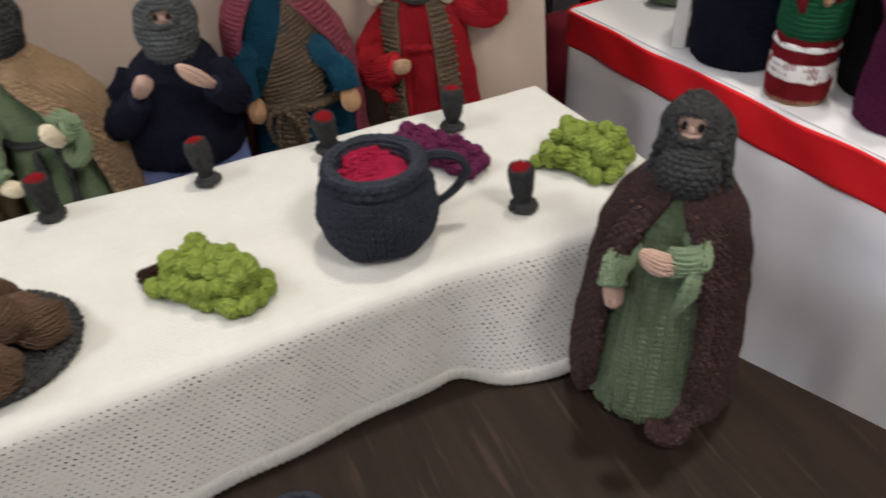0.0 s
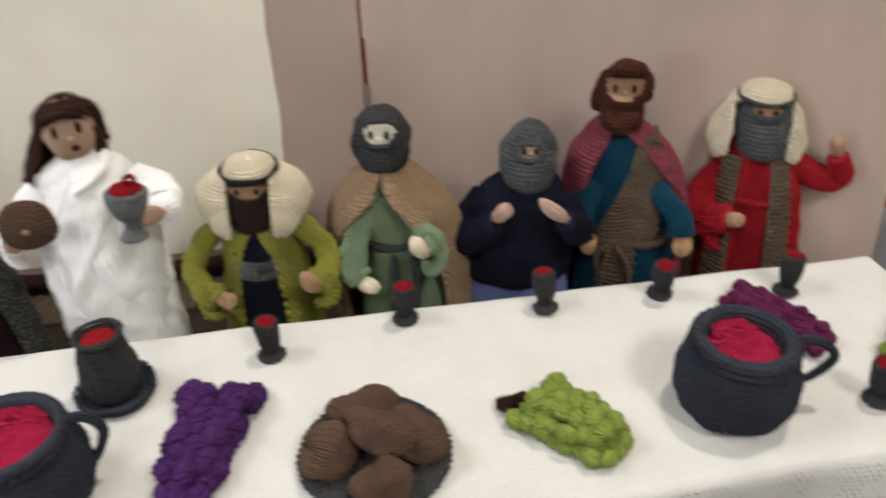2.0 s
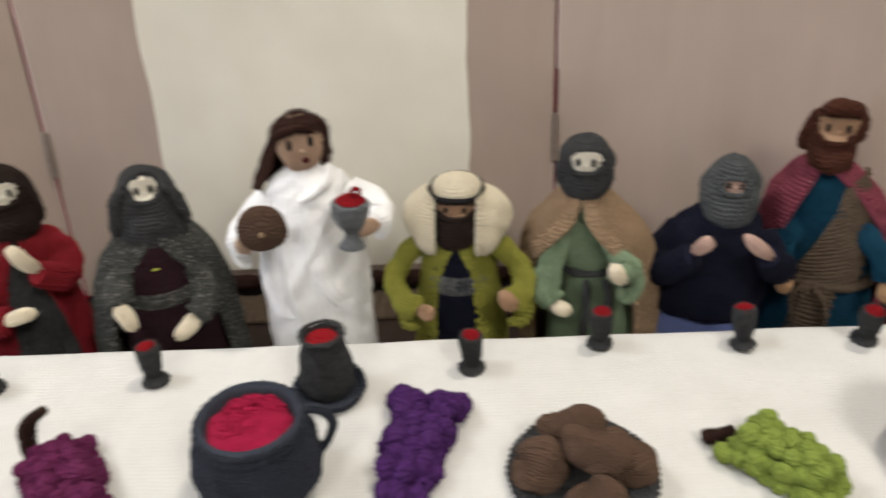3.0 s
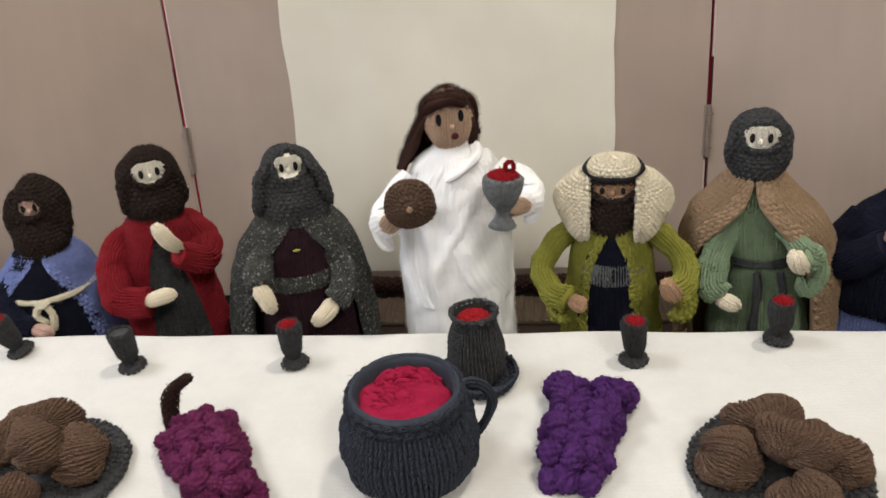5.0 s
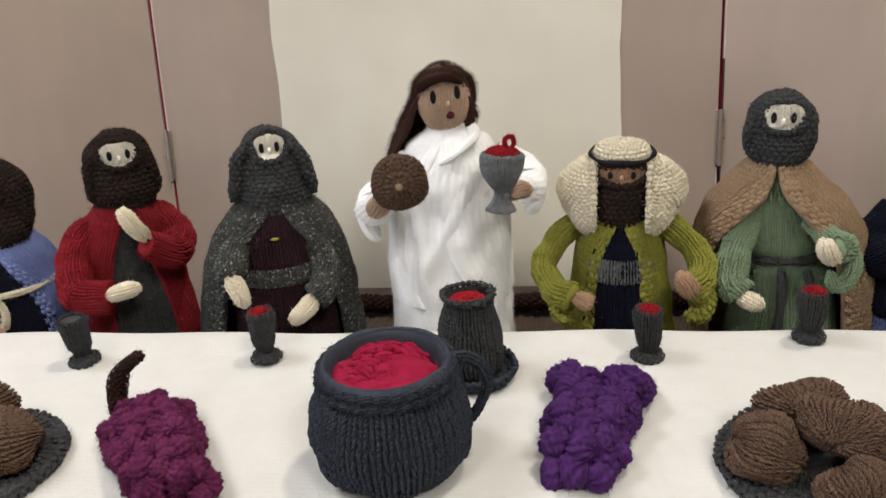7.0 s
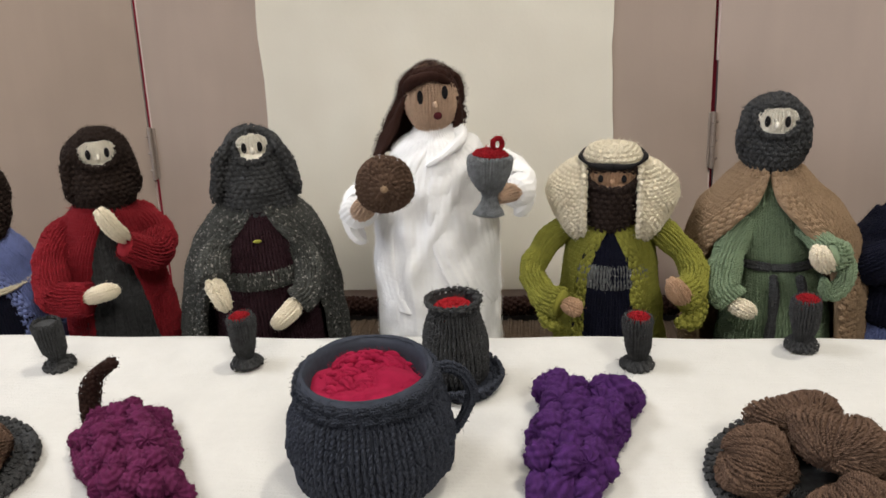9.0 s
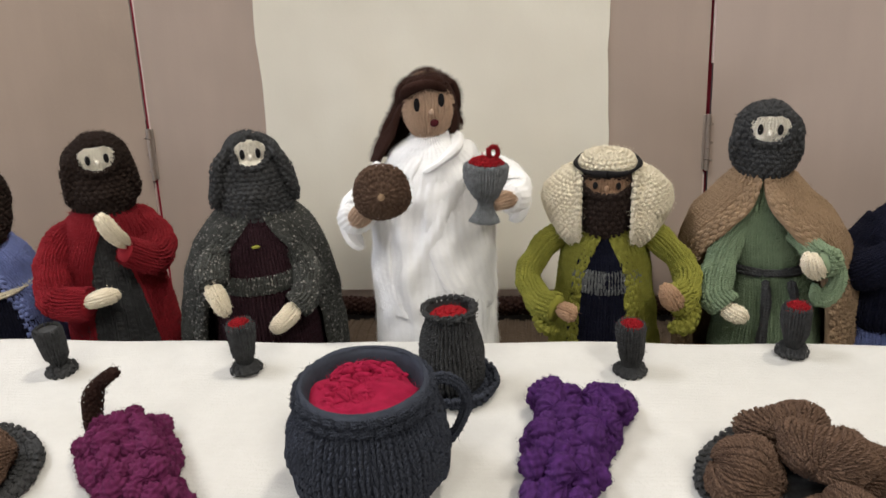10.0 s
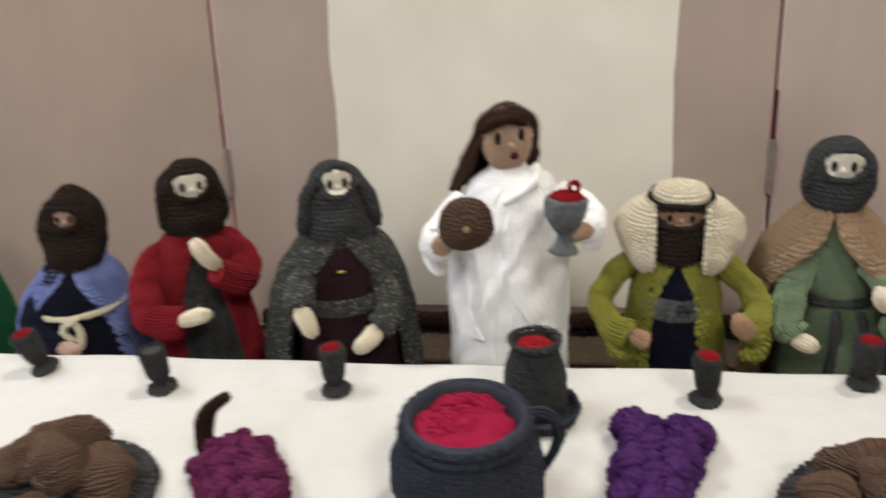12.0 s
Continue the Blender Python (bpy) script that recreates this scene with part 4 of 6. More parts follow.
def kerchief(k, cx, brow, low, wide, right=None, mat="cream", crown=18.0, full=(0.66, 0.86, 1.0, 0.95, 0.70), half=18.0, dome=8.0):
    """A headcloth: a domed crown and a curtain round the back of the head that falls to two blunt points in front; in mm."""
    right = right or wide

    def f(U, V):
        wide_at = wide * np.interp(V, [0, 0.15, 0.45, 0.7, 0.9, 1], [*full, crown / wide])
        a = np.arcsin(np.clip(half / wide_at, 0, 0.93)) + 0.06 * np.clip(1 - V / 0.1, 0, 1)
        th = a + U * (2 * np.pi - 2 * a)
        e = np.exp(-(np.minimum(U, 1 - U) / 0.13) ** 2)
        tip = 5 * np.exp(-(np.minimum(U, 1 - U) / 0.022) ** 2)
        z0 = low + 9 * (1 - e) + tip
        z = z0 + (brow - z0) * V
        side = np.where(np.sin(th) > 0, right, wide)
        rx = side * np.interp(V, [0, 0.15, 0.45, 0.7, 0.9, 1], [*full, crown / wide])
        ry = np.interp(V, [0, 0.3, 0.6, 1], [31, 32, 28, crown])
        return np.stack([cx + rx * np.sin(th), 3 - ry * np.cos(th), z + 0 * th], -1) / 1000
    k.surf(f, mat, "moss", 0.0041, 0.0032, closed=False, out=(cx / 1000, 0, (brow - 20) / 1000), lip=0.0035, wob=0.0008)
    for u in (0.0, 1.0):
        v = np.linspace(0.03, 0.97, 12)
        k.surf(tube([tuple(p) for p in f(np.full(12, u), v)], [0.0019] * 12, ends=0.04), mat, "moss", 0.0046, 0.0042, wob=0)
    k.surf(loft(mm((brow - 2, crown - 0.5, crown, cx, 1), (brow + 1, crown, crown + 0.5, cx, 1), (brow + 0.55 * dome, crown - 2.5, crown - 2, cx, 1), (brow + 0.86 * dome, crown * 0.6, crown * 0.62, cx, 1), (brow + dome, 1.5, 1.5, cx, 1))), mat, "moss", 0.0041, 0.0032, cap=(False, True))


# the crimson one, its hand at its beard
k = Knit()
body = [(0, 41, 39), (30, 40, 38), (80, 36, 35), (120, 31, 31), (150, 26, 26), (168, 19, 19), (178, 12, 12)]
k.surf(loft(mm(*body)), "charcoal", "rib")
cloak(k, [(0, 46, 44, 2, 4, 36, 40), (50, 44, 43, 2, 3, 36, 38), (100, 39, 39, 1, 2, 32, 32), (135, 35, 35, 0, 1, 24, 24), (158, 30, 30, 2, 0, 12, 12), (172, 22, 23, 4, 0, 6, 8), (180, 14, 15, 5, 0, 4, 6)], "red")
sleeve(k, [(-16, 2, 158), (-29, -2, 152), (-39, -12, 136), (-39, -32, 117), (-18, -46, 116)], [10, 12, 13, 13, 11], "red")
hand(k, [(-22, -47, 118), (-7, -53, 121), (3, -55, 123)], "handcream", 6.8)
sleeve(k, [(18, 2, 160), (30, -4, 154), (36, -15, 142), (29, -36, 138), (12, -45, 151)], [10, 12, 13, 12.5, 10], "red")
hand(k, [(14, -45, 154), (7, -49, 166), (0, -48, 180)], "handcream", 6.8)
hd = [(164, 10, 10, 6, -2), (169, 20, 19, 6, -3), (178, 24, 22, 6, -2), (198, 26.5, 24, 6, 1), (214, 23, 22, 7, 2), (224, 14, 14, 8, 2), (228, 3, 3, 8, 2)]
head(k, hd, "darkbrown", "paleskin", (7, 12.5, 203.5, 220.5), deep=0.0018, locks=(6, 219, 176, 12, 22), beard=(7, -11, 184, 21, 14, 17))
doll(-0.257, 0.115, 30, k, "knitted doll in a crimson coat, dark brown hair and beard")

# the one in grey tweed
k = Knit()
body = [(0, 42, 41), (60, 40, 40), (110, 37, 38), (140, 34, 35), (165, 28, 29), (180, 16, 18)]
k.surf(loft(mm(*body)), "plum", "stock", 0.0058, 0.0048)
band(k, 119, 133, body, "greytweed")
cloak(k, [(0, 66, 50, -4, 8, 52, 48), (50, 65, 50, -4, 8, 52, 48), (100, 60, 48, -2, 8, 48, 46), (135, 52, 45, 0, 6, 40, 40), (158, 41, 38, 2, 2, 24, 26), (176, 26, 26, 3, 0, 6, 6)], "greytweed", trim=("moss", 2), fold=0.012, amp=0.0014)
sleeve(k, [(-22, -16, 154), (-30, -30, 144), (-32, -40, 138), (-31, -45, 134)], [8, 10, 10.5, 10], "greytweed")
hand(k, [(-33, -45, 136), (-28, -51, 125), (-24, -51, 114)], "handcream", 7.2)
sleeve(k, [(24, -16, 150), (33, -30, 130), (30, -42, 116), (22, -46, 111)], [8, 10, 10.5, 10], "greytweed")
hand(k, [(24, -47, 113), (13, -52, 105), (4, -51, 97)], "handcream", 7.2)
k.blob((0.0005, -35.4 / 1000, 0.155), (0.0030, 0.0014, 0.0012), "olive", "smooth", 0.002, 0.002)
hd = [(160, 13, 13, 3, -4), (167, 24, 22, 4, -5), (180, 28, 26, 4, -2), (196, 27, 26, 4, 1), (212, 23, 23, 4, 3), (222, 15, 16, 4, 4), (227, 3, 3, 4, 4)]
head(k, hd, "charcoal", "paleskin", (5, 10.5, 207.5, 224), deep=0.0018, beard=(5, -13, 186, 21, 13.5, 17))
for s in (-1, 1):
    flap(k, [(4 + s * 12, -10, 222), (4 + s * 21, -12, 208), (4 + s * 25, -11, 192), (4 + s * 29, -8, 177)], [4, 6, 7, 5], "charcoal", flat=0.75)
doll(-0.135, 0.108, 18, k, "knitted doll in a grey tweed cape, plum tunic and grey beard")

# the tall one in white
k = Knit()
body = [(0, 48, 43), (40, 47, 42), (90, 45, 40), (130, 43, 38), (170, 41, 34), (192, 37, 30, 4), (208, 29, 24, 4), (218, 15, 15, 3), (224, 11, 11, 3)]


def soft_folds(P):
    x, y, z = P[..., 0], P[..., 1], P[..., 2]
    f1 = np.exp(-((x + 0.012 + 0.10 * (z - 0.08)) / 0.0055) ** 2)
    f2 = np.exp(-((x - 0.004 + 0.55 * (0.165 - z)) / 0.007) ** 2) * np.clip((z - 0.07) / 0.04, 0, 1)
    f3 = np.exp(-((x - 0.030 - 0.03 * (z - 0.1)) / 0.008) ** 2) * np.clip((0.15 - z) / 0.05, 0, 1)
    return np.where(y < 0, 0.0042 * f1 * np.clip((0.2 - z) / 0.05, 0, 1) + 0.0034 * f2 + 0.003 * f3, 0.0)


k.surf(loft(mm(*body)), "white", "stock", 0.0054, 0.0046, wob=0.0006, extra=soft_folds)
k.surf(drape(mm((96, 46, 41.5, 0, 0, 30, 26), (120, 46, 41, 0, 0, 8, 40), (150, 44.5, 38.5, 1, 0, -6, 44), (180, 41, 34, 3, 0, -10, 34), (202, 34, 27, 4, 0, -4, 20), (215, 21, 19, 3, 0, 6, 12)), 0.008, 9), "white", "stock", 0.0054, 0.0046, closed=False, out=(0, 0, 0.1), lip=0.003, wob=0.0006)
flap(k, [(-4, -26, 200), (10, -25, 208), (20, -15, 215), (18, 4, 219)], [4, 5.5, 6, 5], "white", "stock", 0.5)
sleeve(k, [(-28, -6, 198), (-44, -14, 180), (-52, -28, 172), (-48, -38, 178)], [12, 14, 13, 10], "white", "stock")
flap(k, [(-56, -24, 178), (-56, -30, 162), (-48, -33, 150)], [7, 8, 5], "white", "stock", 0.6)
hand(k, [(-52, -40, 174), (-46, -47, 180), (-41, -51, 188)], "fawnskin", 7)
sleeve(k, [(36, -6, 200), (52, -14, 190), (58, -26, 182), (52, -38, 184)], [11, 14, 13, 10], "white", "stock")
flap(k, [(62, -24, 186), (61, -30, 172), (54, -33, 165)], [7, 8, 5], "white", "stock", 0.6)
hand(k, [(55, -40, 183), (46, -49, 185), (38, -56, 185)], "fawnskin", 7)
hd = [(210, 9, 9, 3, 0), (220, 11, 11, 2, 0), (227, 15, 14, 2, -1), (239, 17.5, 16, 2, -1), (251, 15.5, 15, 2, 0), (260, 8, 9, 2, 0), (263, 2, 2, 2, 0)]
k.surf(loft(mm(*hd)), "fawnskin", "stock", 0.0040, 0.0036, 0.0009)
for s in (-1, 1):
    k.blob((0.003 + s * 0.0082, -0.0155, 0.2455 + s * 0.0012), (0.0021, 0.0018, 0.0046), "black", "smooth", 0.002, 0.002)
k.blob((0.0045, -0.0180, 0.2395), (0.0016, 0.0020, 0.0024), "fawnskin", "smooth", 0.002, 0.002)
k.blob((0.0058, -0.0166, 0.2318), (0.0030, 0.0018, 0.0026), "mouth", "smooth", 0.002, 0.002)


def long_hair(U, V):
    # a cap that opens round the face and falls behind one shoulder
    a = np.radians(1.5 + 58 * np.clip(1 - (V - 0.55) / 0.30, 0, 1) ** 0.6)
    th = a + U * (2 * np.pi - 2 * a)
    up = np.clip((V - 0.5) / 0.5, 0, 1)
    z = np.where(V < 0.5, 0.202 + 0.072 * V, 0.238 + 0.0268 * np.sin(up * np.pi / 2 * 0.985))
    r = np.where(V < 0.5, 0.0205, 0.0205 * np.cos(up * np.pi / 2 * 0.985))
    low = np.clip(0.62 - V, 0, 1)
    left = np.clip(-np.sin(th), 0, 1) * low
    x = 0.002 + r * np.sin(th) - 0.042 * left ** 1.2
    y = 0.001 - r * 0.98 * np.cos(th) + 0.010 * low
    return np.stack([x, y, z], -1)


k.surf(long_hair, "darkhair", "smooth", 0.0060, 0.0030, 0.0016, closed=False, out=(0, 0, 0.235), lip=0.004, wob=0.0012)
flap(k, [(-16, -7, 247), (-9, -14, 254.5), (4, -15.5, 257.5), (15, -10, 252)], [3.2, 3.8, 3.8, 3.2], "darkhair", "smooth", 0.8)
for i in range(16):
    a = radians(196 + 9.5 * i) if i < 10 else radians(96 + 11 * (i - 10))
    hx, hy = math.sin(a), -math.cos(a)
    side = -1 if i < 10 else 1
    end = 204 + (i * 7) % 11 if side < 0 else 222 + (i * 5) % 8
    out = 27 if side < 0 else 20
    wave = 3 * math.sin(i * 2.1)
    flap(k, [(2 + 10 * hx, 8 * hy, 259), (2 + 18 * hx, 15 * hy + 2, 252), (2 + 20.5 * hx, 16 * hy + 4, 240), (2 + out * hx - 2, 13 * hy + 8 + wave, (240 + end) / 2), (2 + (out + 4) * hx - (4 if side < 0 else 0), 12 * hy + 9 - wave, end)], [2.4, 3.4, 3.6, 4.0, 2.8], "darkhair", "smooth", 0.8)
k.blob((0.003, -0.0105, 0.2580), (0.011, 0.0060, 0.0052), "darkhair", "smooth", 0.006, 0.003)
doll(-0.006, 0.120, 7, k, "tall knitted doll in a white robe with long dark brown hair")

# the olive one with a headcloth
k = Knit()
body = [(0, 40, 37), (60, 36, 35), (110, 30, 31), (140, 25, 27), (156, 18, 20), (168, 11, 12)]
k.surf(loft(mm(*body)), "navy", "stock")
band(k, 113, 131, body, "beltgrey", 0.9)
cloak(k, [(0, 44, 41, 1, 2, 24, 28), (60, 41, 39, 1, 2, 24, 28), (100, 36, 36, 0, 2, 26, 30), (130, 32, 33, 0, 2, 24, 26), (148, 27, 28, 0, 0, 12, 14), (160, 20, 22, 0, 0, 2, 2)], "olive", trim=("moss", 1.5))
sleeve(k, [(-14, 0, 152), (-30, -2, 149), (-45, -8, 136), (-52, -20, 121), (-44, -34, 110), (-31, -42, 108)], [8, 9, 9, 9, 9.5, 11], "olive")
flap(k, [(-45, -35, 106), (-39, -42, 94), (-28, -44, 92)], [7, 8, 5], "olive", "moss", 0.5)
hand(k, [(-30, -43, 109), (-22, -48, 108), (-17, -49, 106)], "tanskin", 7)
sleeve(k, [(14, 0, 152), (30, -2, 150), (44, -6, 140), (56, -18, 126), (53, -34, 118), (45, -41, 116)], [8, 9, 9, 9, 10, 11], "olive")
flap(k, [(58, -30, 116), (55, -40, 102), (43, -43, 97)], [7, 8, 5], "olive", "moss", 0.5)
hand(k, [(47, -43, 115), (43, -49, 123), (37, -50, 133)], "tanskin", 7)
hd = [(150, 9, 9, 0, -7), (155, 17, 16, 0, -10), (168, 19.5, 19, 0, -9), (186, 19.5, 19, 0, -6), (198, 17, 18, 0, -1), (203, 8, 9, 0, 0), (205, 2, 2, 0, 0)]
head(k, hd, "darkbrown", "tanskin", (0, 15, 184, 195), deep=0.002)
kerchief(k, 0, 198, 143, 45, crown=20, dome=11)
belt(k, 200, 21.4, 21.6, 1.7, "black", cy=0, kind="smooth", dip=2.5)
doll(0.118, 0.112, -6, k, "knitted doll in an olive coat and cream headcloth with black cord")

# the sage green one in a tan cape
k = Knit()
body = [(0, 41, 40, 3), (60, 38, 37, 3), (100, 32, 32, 1), (120, 28, 29, -2), (126, 26, 27, -4), (138, 27, 28, -6), (162, 24, 25, -8), (182, 14, 15, -9)]
k.surf(loft(mm(*body)), "sage", "stock")
belt(k, 127, 27.5, 28.5, 2.6, "charcoal", cx=-4, kind="stock")
for pts in ([(-2, -32, 124), (0, -35, 105), (-1, -39, 60), (0, -42, 20)], [(14, -29, 124), (18, -33, 105), (16, -37, 70)]):
    k.surf(tube(mm(*pts), [0.0026] * len(pts), ends=0.1), "charcoal", "stock")
cloak(k, [(0, 62, 51, 1, 8, 44, 52), (60, 63, 51, 1, 8, 44, 54), (105, 62, 51, -1, 6, 42, 56), (135, 58, 49, -4, 3, 38, 48), (158, 49, 44, -7, 1, 26, 30), (176, 34, 32, -9, 0, 9, 11), (188, 22, 22, -10, 0, 3, 3), (194, 16, 17, -10, 0, 3, 3)], "tan", "stock", trim=("moss", 2.8), fold=0.01, amp=0.0015)
sleeve(k, [(-20, -18, 156), (-31, -32, 136), (-33, -42, 116), (-25, -46, 108)], [7.5, 9.5, 11, 10], "sage")
hand(k, [(-27, -46, 108), (-19, -51, 105), (-11, -52, 102)], "handcream", 6.5)
sleeve(k, [(14, -20, 156), (26, -34, 148), (32, -43, 145), (28, -47, 146)], [7, 8.5, 9, 8.5], "sage")
flap(k, [(38, -42, 148), (39, -45, 130), (30, -47, 121), (26, -48, 132)], [5, 6, 5.5, 4], "sage", "stock", 0.8)
hand(k, [(28, -48, 138), (23, -53, 146), (21, -52, 154)], "handcream", 7)
hd = [(186, 11, 11, -10, -2), (192, 19, 18, -10, -3), (202, 22.5, 21, -10, -2), (216, 23, 22, -10, 0), (226, 20.5, 20, -11, 0), (232, 16, 16, -11, 0), (236, 9, 9, -11, 0), (237.5, 2, 2, -11, 0)]
head(k, hd, "charcoal", "paleskin", (-9, 12, 214.5, 231), deep=0.0018, locks=(-10, 233, 196, 10, 17.5), beard=(-9, -9, 204, 18.5, 14, 14))
doll(0.232, 0.115, -15, k, "knitted doll in a sage green robe and tan cape, grey hood")

# the stout one in navy
k = Knit()
k.surf(loft(mm((0, 46, 44, -4), (60, 47, 45, -5), (100, 42, 41, -5))), "blue", "stock")
body = [(84, 43, 42, -5), (88, 48, 46, -5), (100, 49, 46, -5), (120, 46, 43, -5), (148, 38, 36, -2), (166, 26, 26, 3), (178, 13, 14, 5)]
k.surf(loft(mm(*body)), "navy", "stock")
sleeve(k, [(-30, -4, 154), (-46, -16, 128), (-40, -36, 128), (-18, -46, 150)], [11, 14, 14, 10.5], "navy")
hand(k, [(-18, -46, 153), (-12, -49, 163), (-9, -50, 171)], "pinkskin", 5.6)
sleeve(k, [(34, -4, 156), (43, -18, 138), (47, -36, 142), (36, -47, 157)], [11, 13, 12, 9.5], "navy")
hand(k, [(38, -47, 157), (27, -52, 168), (15, -50, 177)], "pinkskin", 5.2)
hd = [(160, 11, 11, 6, -6), (166, 19, 18, 5, -8), (178, 23, 22, 4, -5), (194, 23.5, 23, 4, 0), (207, 19, 19, 5, 1), (215, 9, 10, 6, 1), (217, 2, 2, 6, 1)]
head(k, hd, "hoodgrey", "pinkskin", (6, 9, 195, 206))
doll(0.335, 0.112, -17, k, "stout knitted doll in a navy jumper with grey hood and beard")

# the teal one in a rose cape
k = Knit()
body = [(0, 48, 43, 4), (60, 45, 41, 3), (105, 40, 37, 1), (140, 36, 33, -1), (172, 32, 29, -5), (192, 25, 23, -9), (206, 13, 13, -10)]
k.surf(loft(mm(*body)), "teal", "stock")


def sash(U, V):
    # the long end in front, from belt to hem
    z = 0.045 + 0.070 * V
    th = np.radians(-24 + 40 * U - 5 * (1 - V))
    r = 0.0455 - 0.0035 * V
    return np.stack([0.002 + r * np.sin(th), -0.94 * r * np.cos(th) - 0.001, z + 0 * U], -1)


k.surf(sash, "taupe", "garter", closed=False, out=(0, 0, 0.1), lip=0.003)


def shoulder_sash(U, V):
    # from the belt up over the shoulder
    z = 0.112 + 0.090 * V
    mid = np.radians(-2 + 54 * V)
    th = mid + np.radians((U - 0.5) * (84 - 34 * V))
    r = 1.0 - 0.37 * V ** 1.7
    return np.stack([0.001 - 0.009 * V + 0.0425 * r * np.sin(th), -0.0400 * r * np.cos(th), z + 0.014 * (U - 0.5)], -1)


k.surf(shoulder_sash, "taupe", "garter", closed=False, out=(0, 0, 0.15), lip=0.003)
belt(k, 113, 41.5, 38.5, 4.0, "taupe", cx=1, kind="garter")
for pts in ([(-8, -42, 114), (-12, -45, 90), (-10, -47, 56)], [(-4, -42, 114), (8, -45, 96), (12, -46, 62)], [(-10, -43, 114), (-18, -45, 104), (-16, -45, 84)]):
    k.surf(tube(mm(*pts), [0.0035, 0.003, 0.0025], ends=0.15, flat=0.6), "taupe", "garter")
cloak(k, [(0, 57, 49, 2, 9, 72, 66), (60, 55, 48, 2, 9, 70, 64), (110, 56, 48, 0, 7, 72, 54), (150, 53, 46, -3, 4, 64, 42), (180, 44, 39, -7, 1, 50, 32), (200, 28, 26, -11, 0, 34, 20), (209, 16, 17, -12, 0, 14, 14)], "rose", "garter", fold=0.01)
sleeve(k, [(-24, -18, 160), (-33, -30, 144), (-34, -37, 130), (-29, -40, 121)], [8, 9.5, 10.5, 10], "teal")
hand(k, [(-29, -38, 124), (-26, -42, 114), (-25, -42, 104)], "peachskin", 7.5)
sleeve(k, [(20, -18, 162), (36, -26, 148), (46, -31, 136), (48, -35, 126)], [8, 9.5, 10.5, 10], "teal")
hand(k, [(49, -33, 130), (50, -37, 119), (49, -37, 108)], "peachskin", 7.5)
hd = [(202, 10, 10, -11, -4), (209, 17, 17, -11, -6), (221, 19, 18, -12, -3), (238, 18, 17, -12, 0), (250, 14, 14, -12, 1), (256, 8, 8, -12, 1), (258, 2, 2, -12, 1)]
head(k, hd, "brown", "tanskin", (-11, 14.5, 230, 250), deep=0.0022)
for pts, rad in (([(-26, 0, 250), (-29, 1, 236), (-30, 3, 224), (-34, 2, 214)], [4.5, 5.5, 6.5, 5]), ([(5, 4, 248), (6, 5, 236), (6, 7, 222)], [5, 5, 4]), ([(-24, -8, 250), (-14, -12, 256), (-2, -9, 255), (4, -2, 250)], [5, 6, 6, 5])):
    flap(k, pts, rad, "brown", flat=1.0)
flap(k, [(-25, -17, 222), (-12, -22, 214), (3, -18, 222)], [5, 8, 5], "brown", flat=1.0)
doll(0.428, 0.115, -23, k, "tall knitted doll in teal robe, taupe sash and rose cape")

# the scarlet one with a headcloth and a raised arm
k = Knit()
body = [(0, 42, 39, 3), (60, 40, 37, 2), (105, 36, 34, 0), (140, 31, 30, -3), (166, 25, 24, -7), (180, 13, 14, -9)]
k.surf(loft(mm(*body)), "scarlet", "stock")
belt(k, 136, 33, 32, 3.4, "scarlet", cx=-3, kind="moss")
cloak(k, [(0, 47, 44, 4, 2, 18, 24), (60, 46, 43, 3, 2, 18, 24), (105, 42, 40, 0, 2, 18, 24), (138, 38, 37, -2, 2, 16, 22), (164, 31, 30, -6, 1, 16, 20), (180, 18, 19, -9, 0, 10, 10)], "scarlet")
for sgn, a0 in ((-1, 31), (1, 26)):
    def trim_f(U, V, sgn=sgn, a0=a0):
        z = 0.002 + 0.172 * V
        r = np.interp(V, [0, 0.35, 0.6, 0.8, 0.95, 1], [0.0508, 0.0495, 0.0455, 0.0418, 0.0362, 0.0305])
        th = sgn * np.radians(a0 - 11 + 26 * U + 5 * V)
        cx = 0.004 - 0.012 * V
        return np.stack([cx + r * np.sin(th), 0.002 - 0.95 * r * np.cos(th), z + 0 * U], -1)
    k.surf(trim_f, "taupe", "garter", closed=False, out=(0, 0, 0.1), lip=0.003, amp=0.0018)
sleeve(k, [(-28, -4, 160), (-44, -16, 136), (-44, -34, 118), (-24, -46, 126)], [10, 13, 14, 11.5], "scarlet")
flap(k, [(-40, -38, 120), (-34, -44, 102), (-26, -46, 95)], [8, 9, 5], "scarlet", "moss", 0.6)
hand(k, [(-26, -46, 126), (-19, -50, 129), (-12, -50, 131)], "tanskin", 6.5)
sleeve(k, [(24, 0, 162), (44, -4, 153), (60, -8, 157), (54, -10, 176)], [10, 11.5, 11, 8.5], "scarlet")
hand(k, [(54, -10, 175), (52, -11, 185), (49, -11, 193)], "tanskin", 5.6)
hd = [(168, 11, 11, -5, -9), (176, 21, 19, -5, -10), (192, 23, 20, -6, -8), (212, 20, 19, -8, -3), (220, 14, 15, -10, 0), (225, 7, 8, -10, 0), (227, 2, 2, -10, 0)]
head(k, hd, "hoodgrey", "tanskin", (-8, 12, 209, 217.5), deep=0.0015)
kerchief(k, -9, 220, 166, 37, 34, crown=20.5, full=(1.10, 1.14, 1.06, 0.92, 0.74), half=26, dome=12)
belt(k, 220.5, 21.6, 22.0, 1.4, "charcoal", cx=-9, cy=0, kind="smooth", dip=0)
doll(0.548, 0.112, -24, k, "knitted doll in a scarlet robe with taupe trim and cream headcloth")

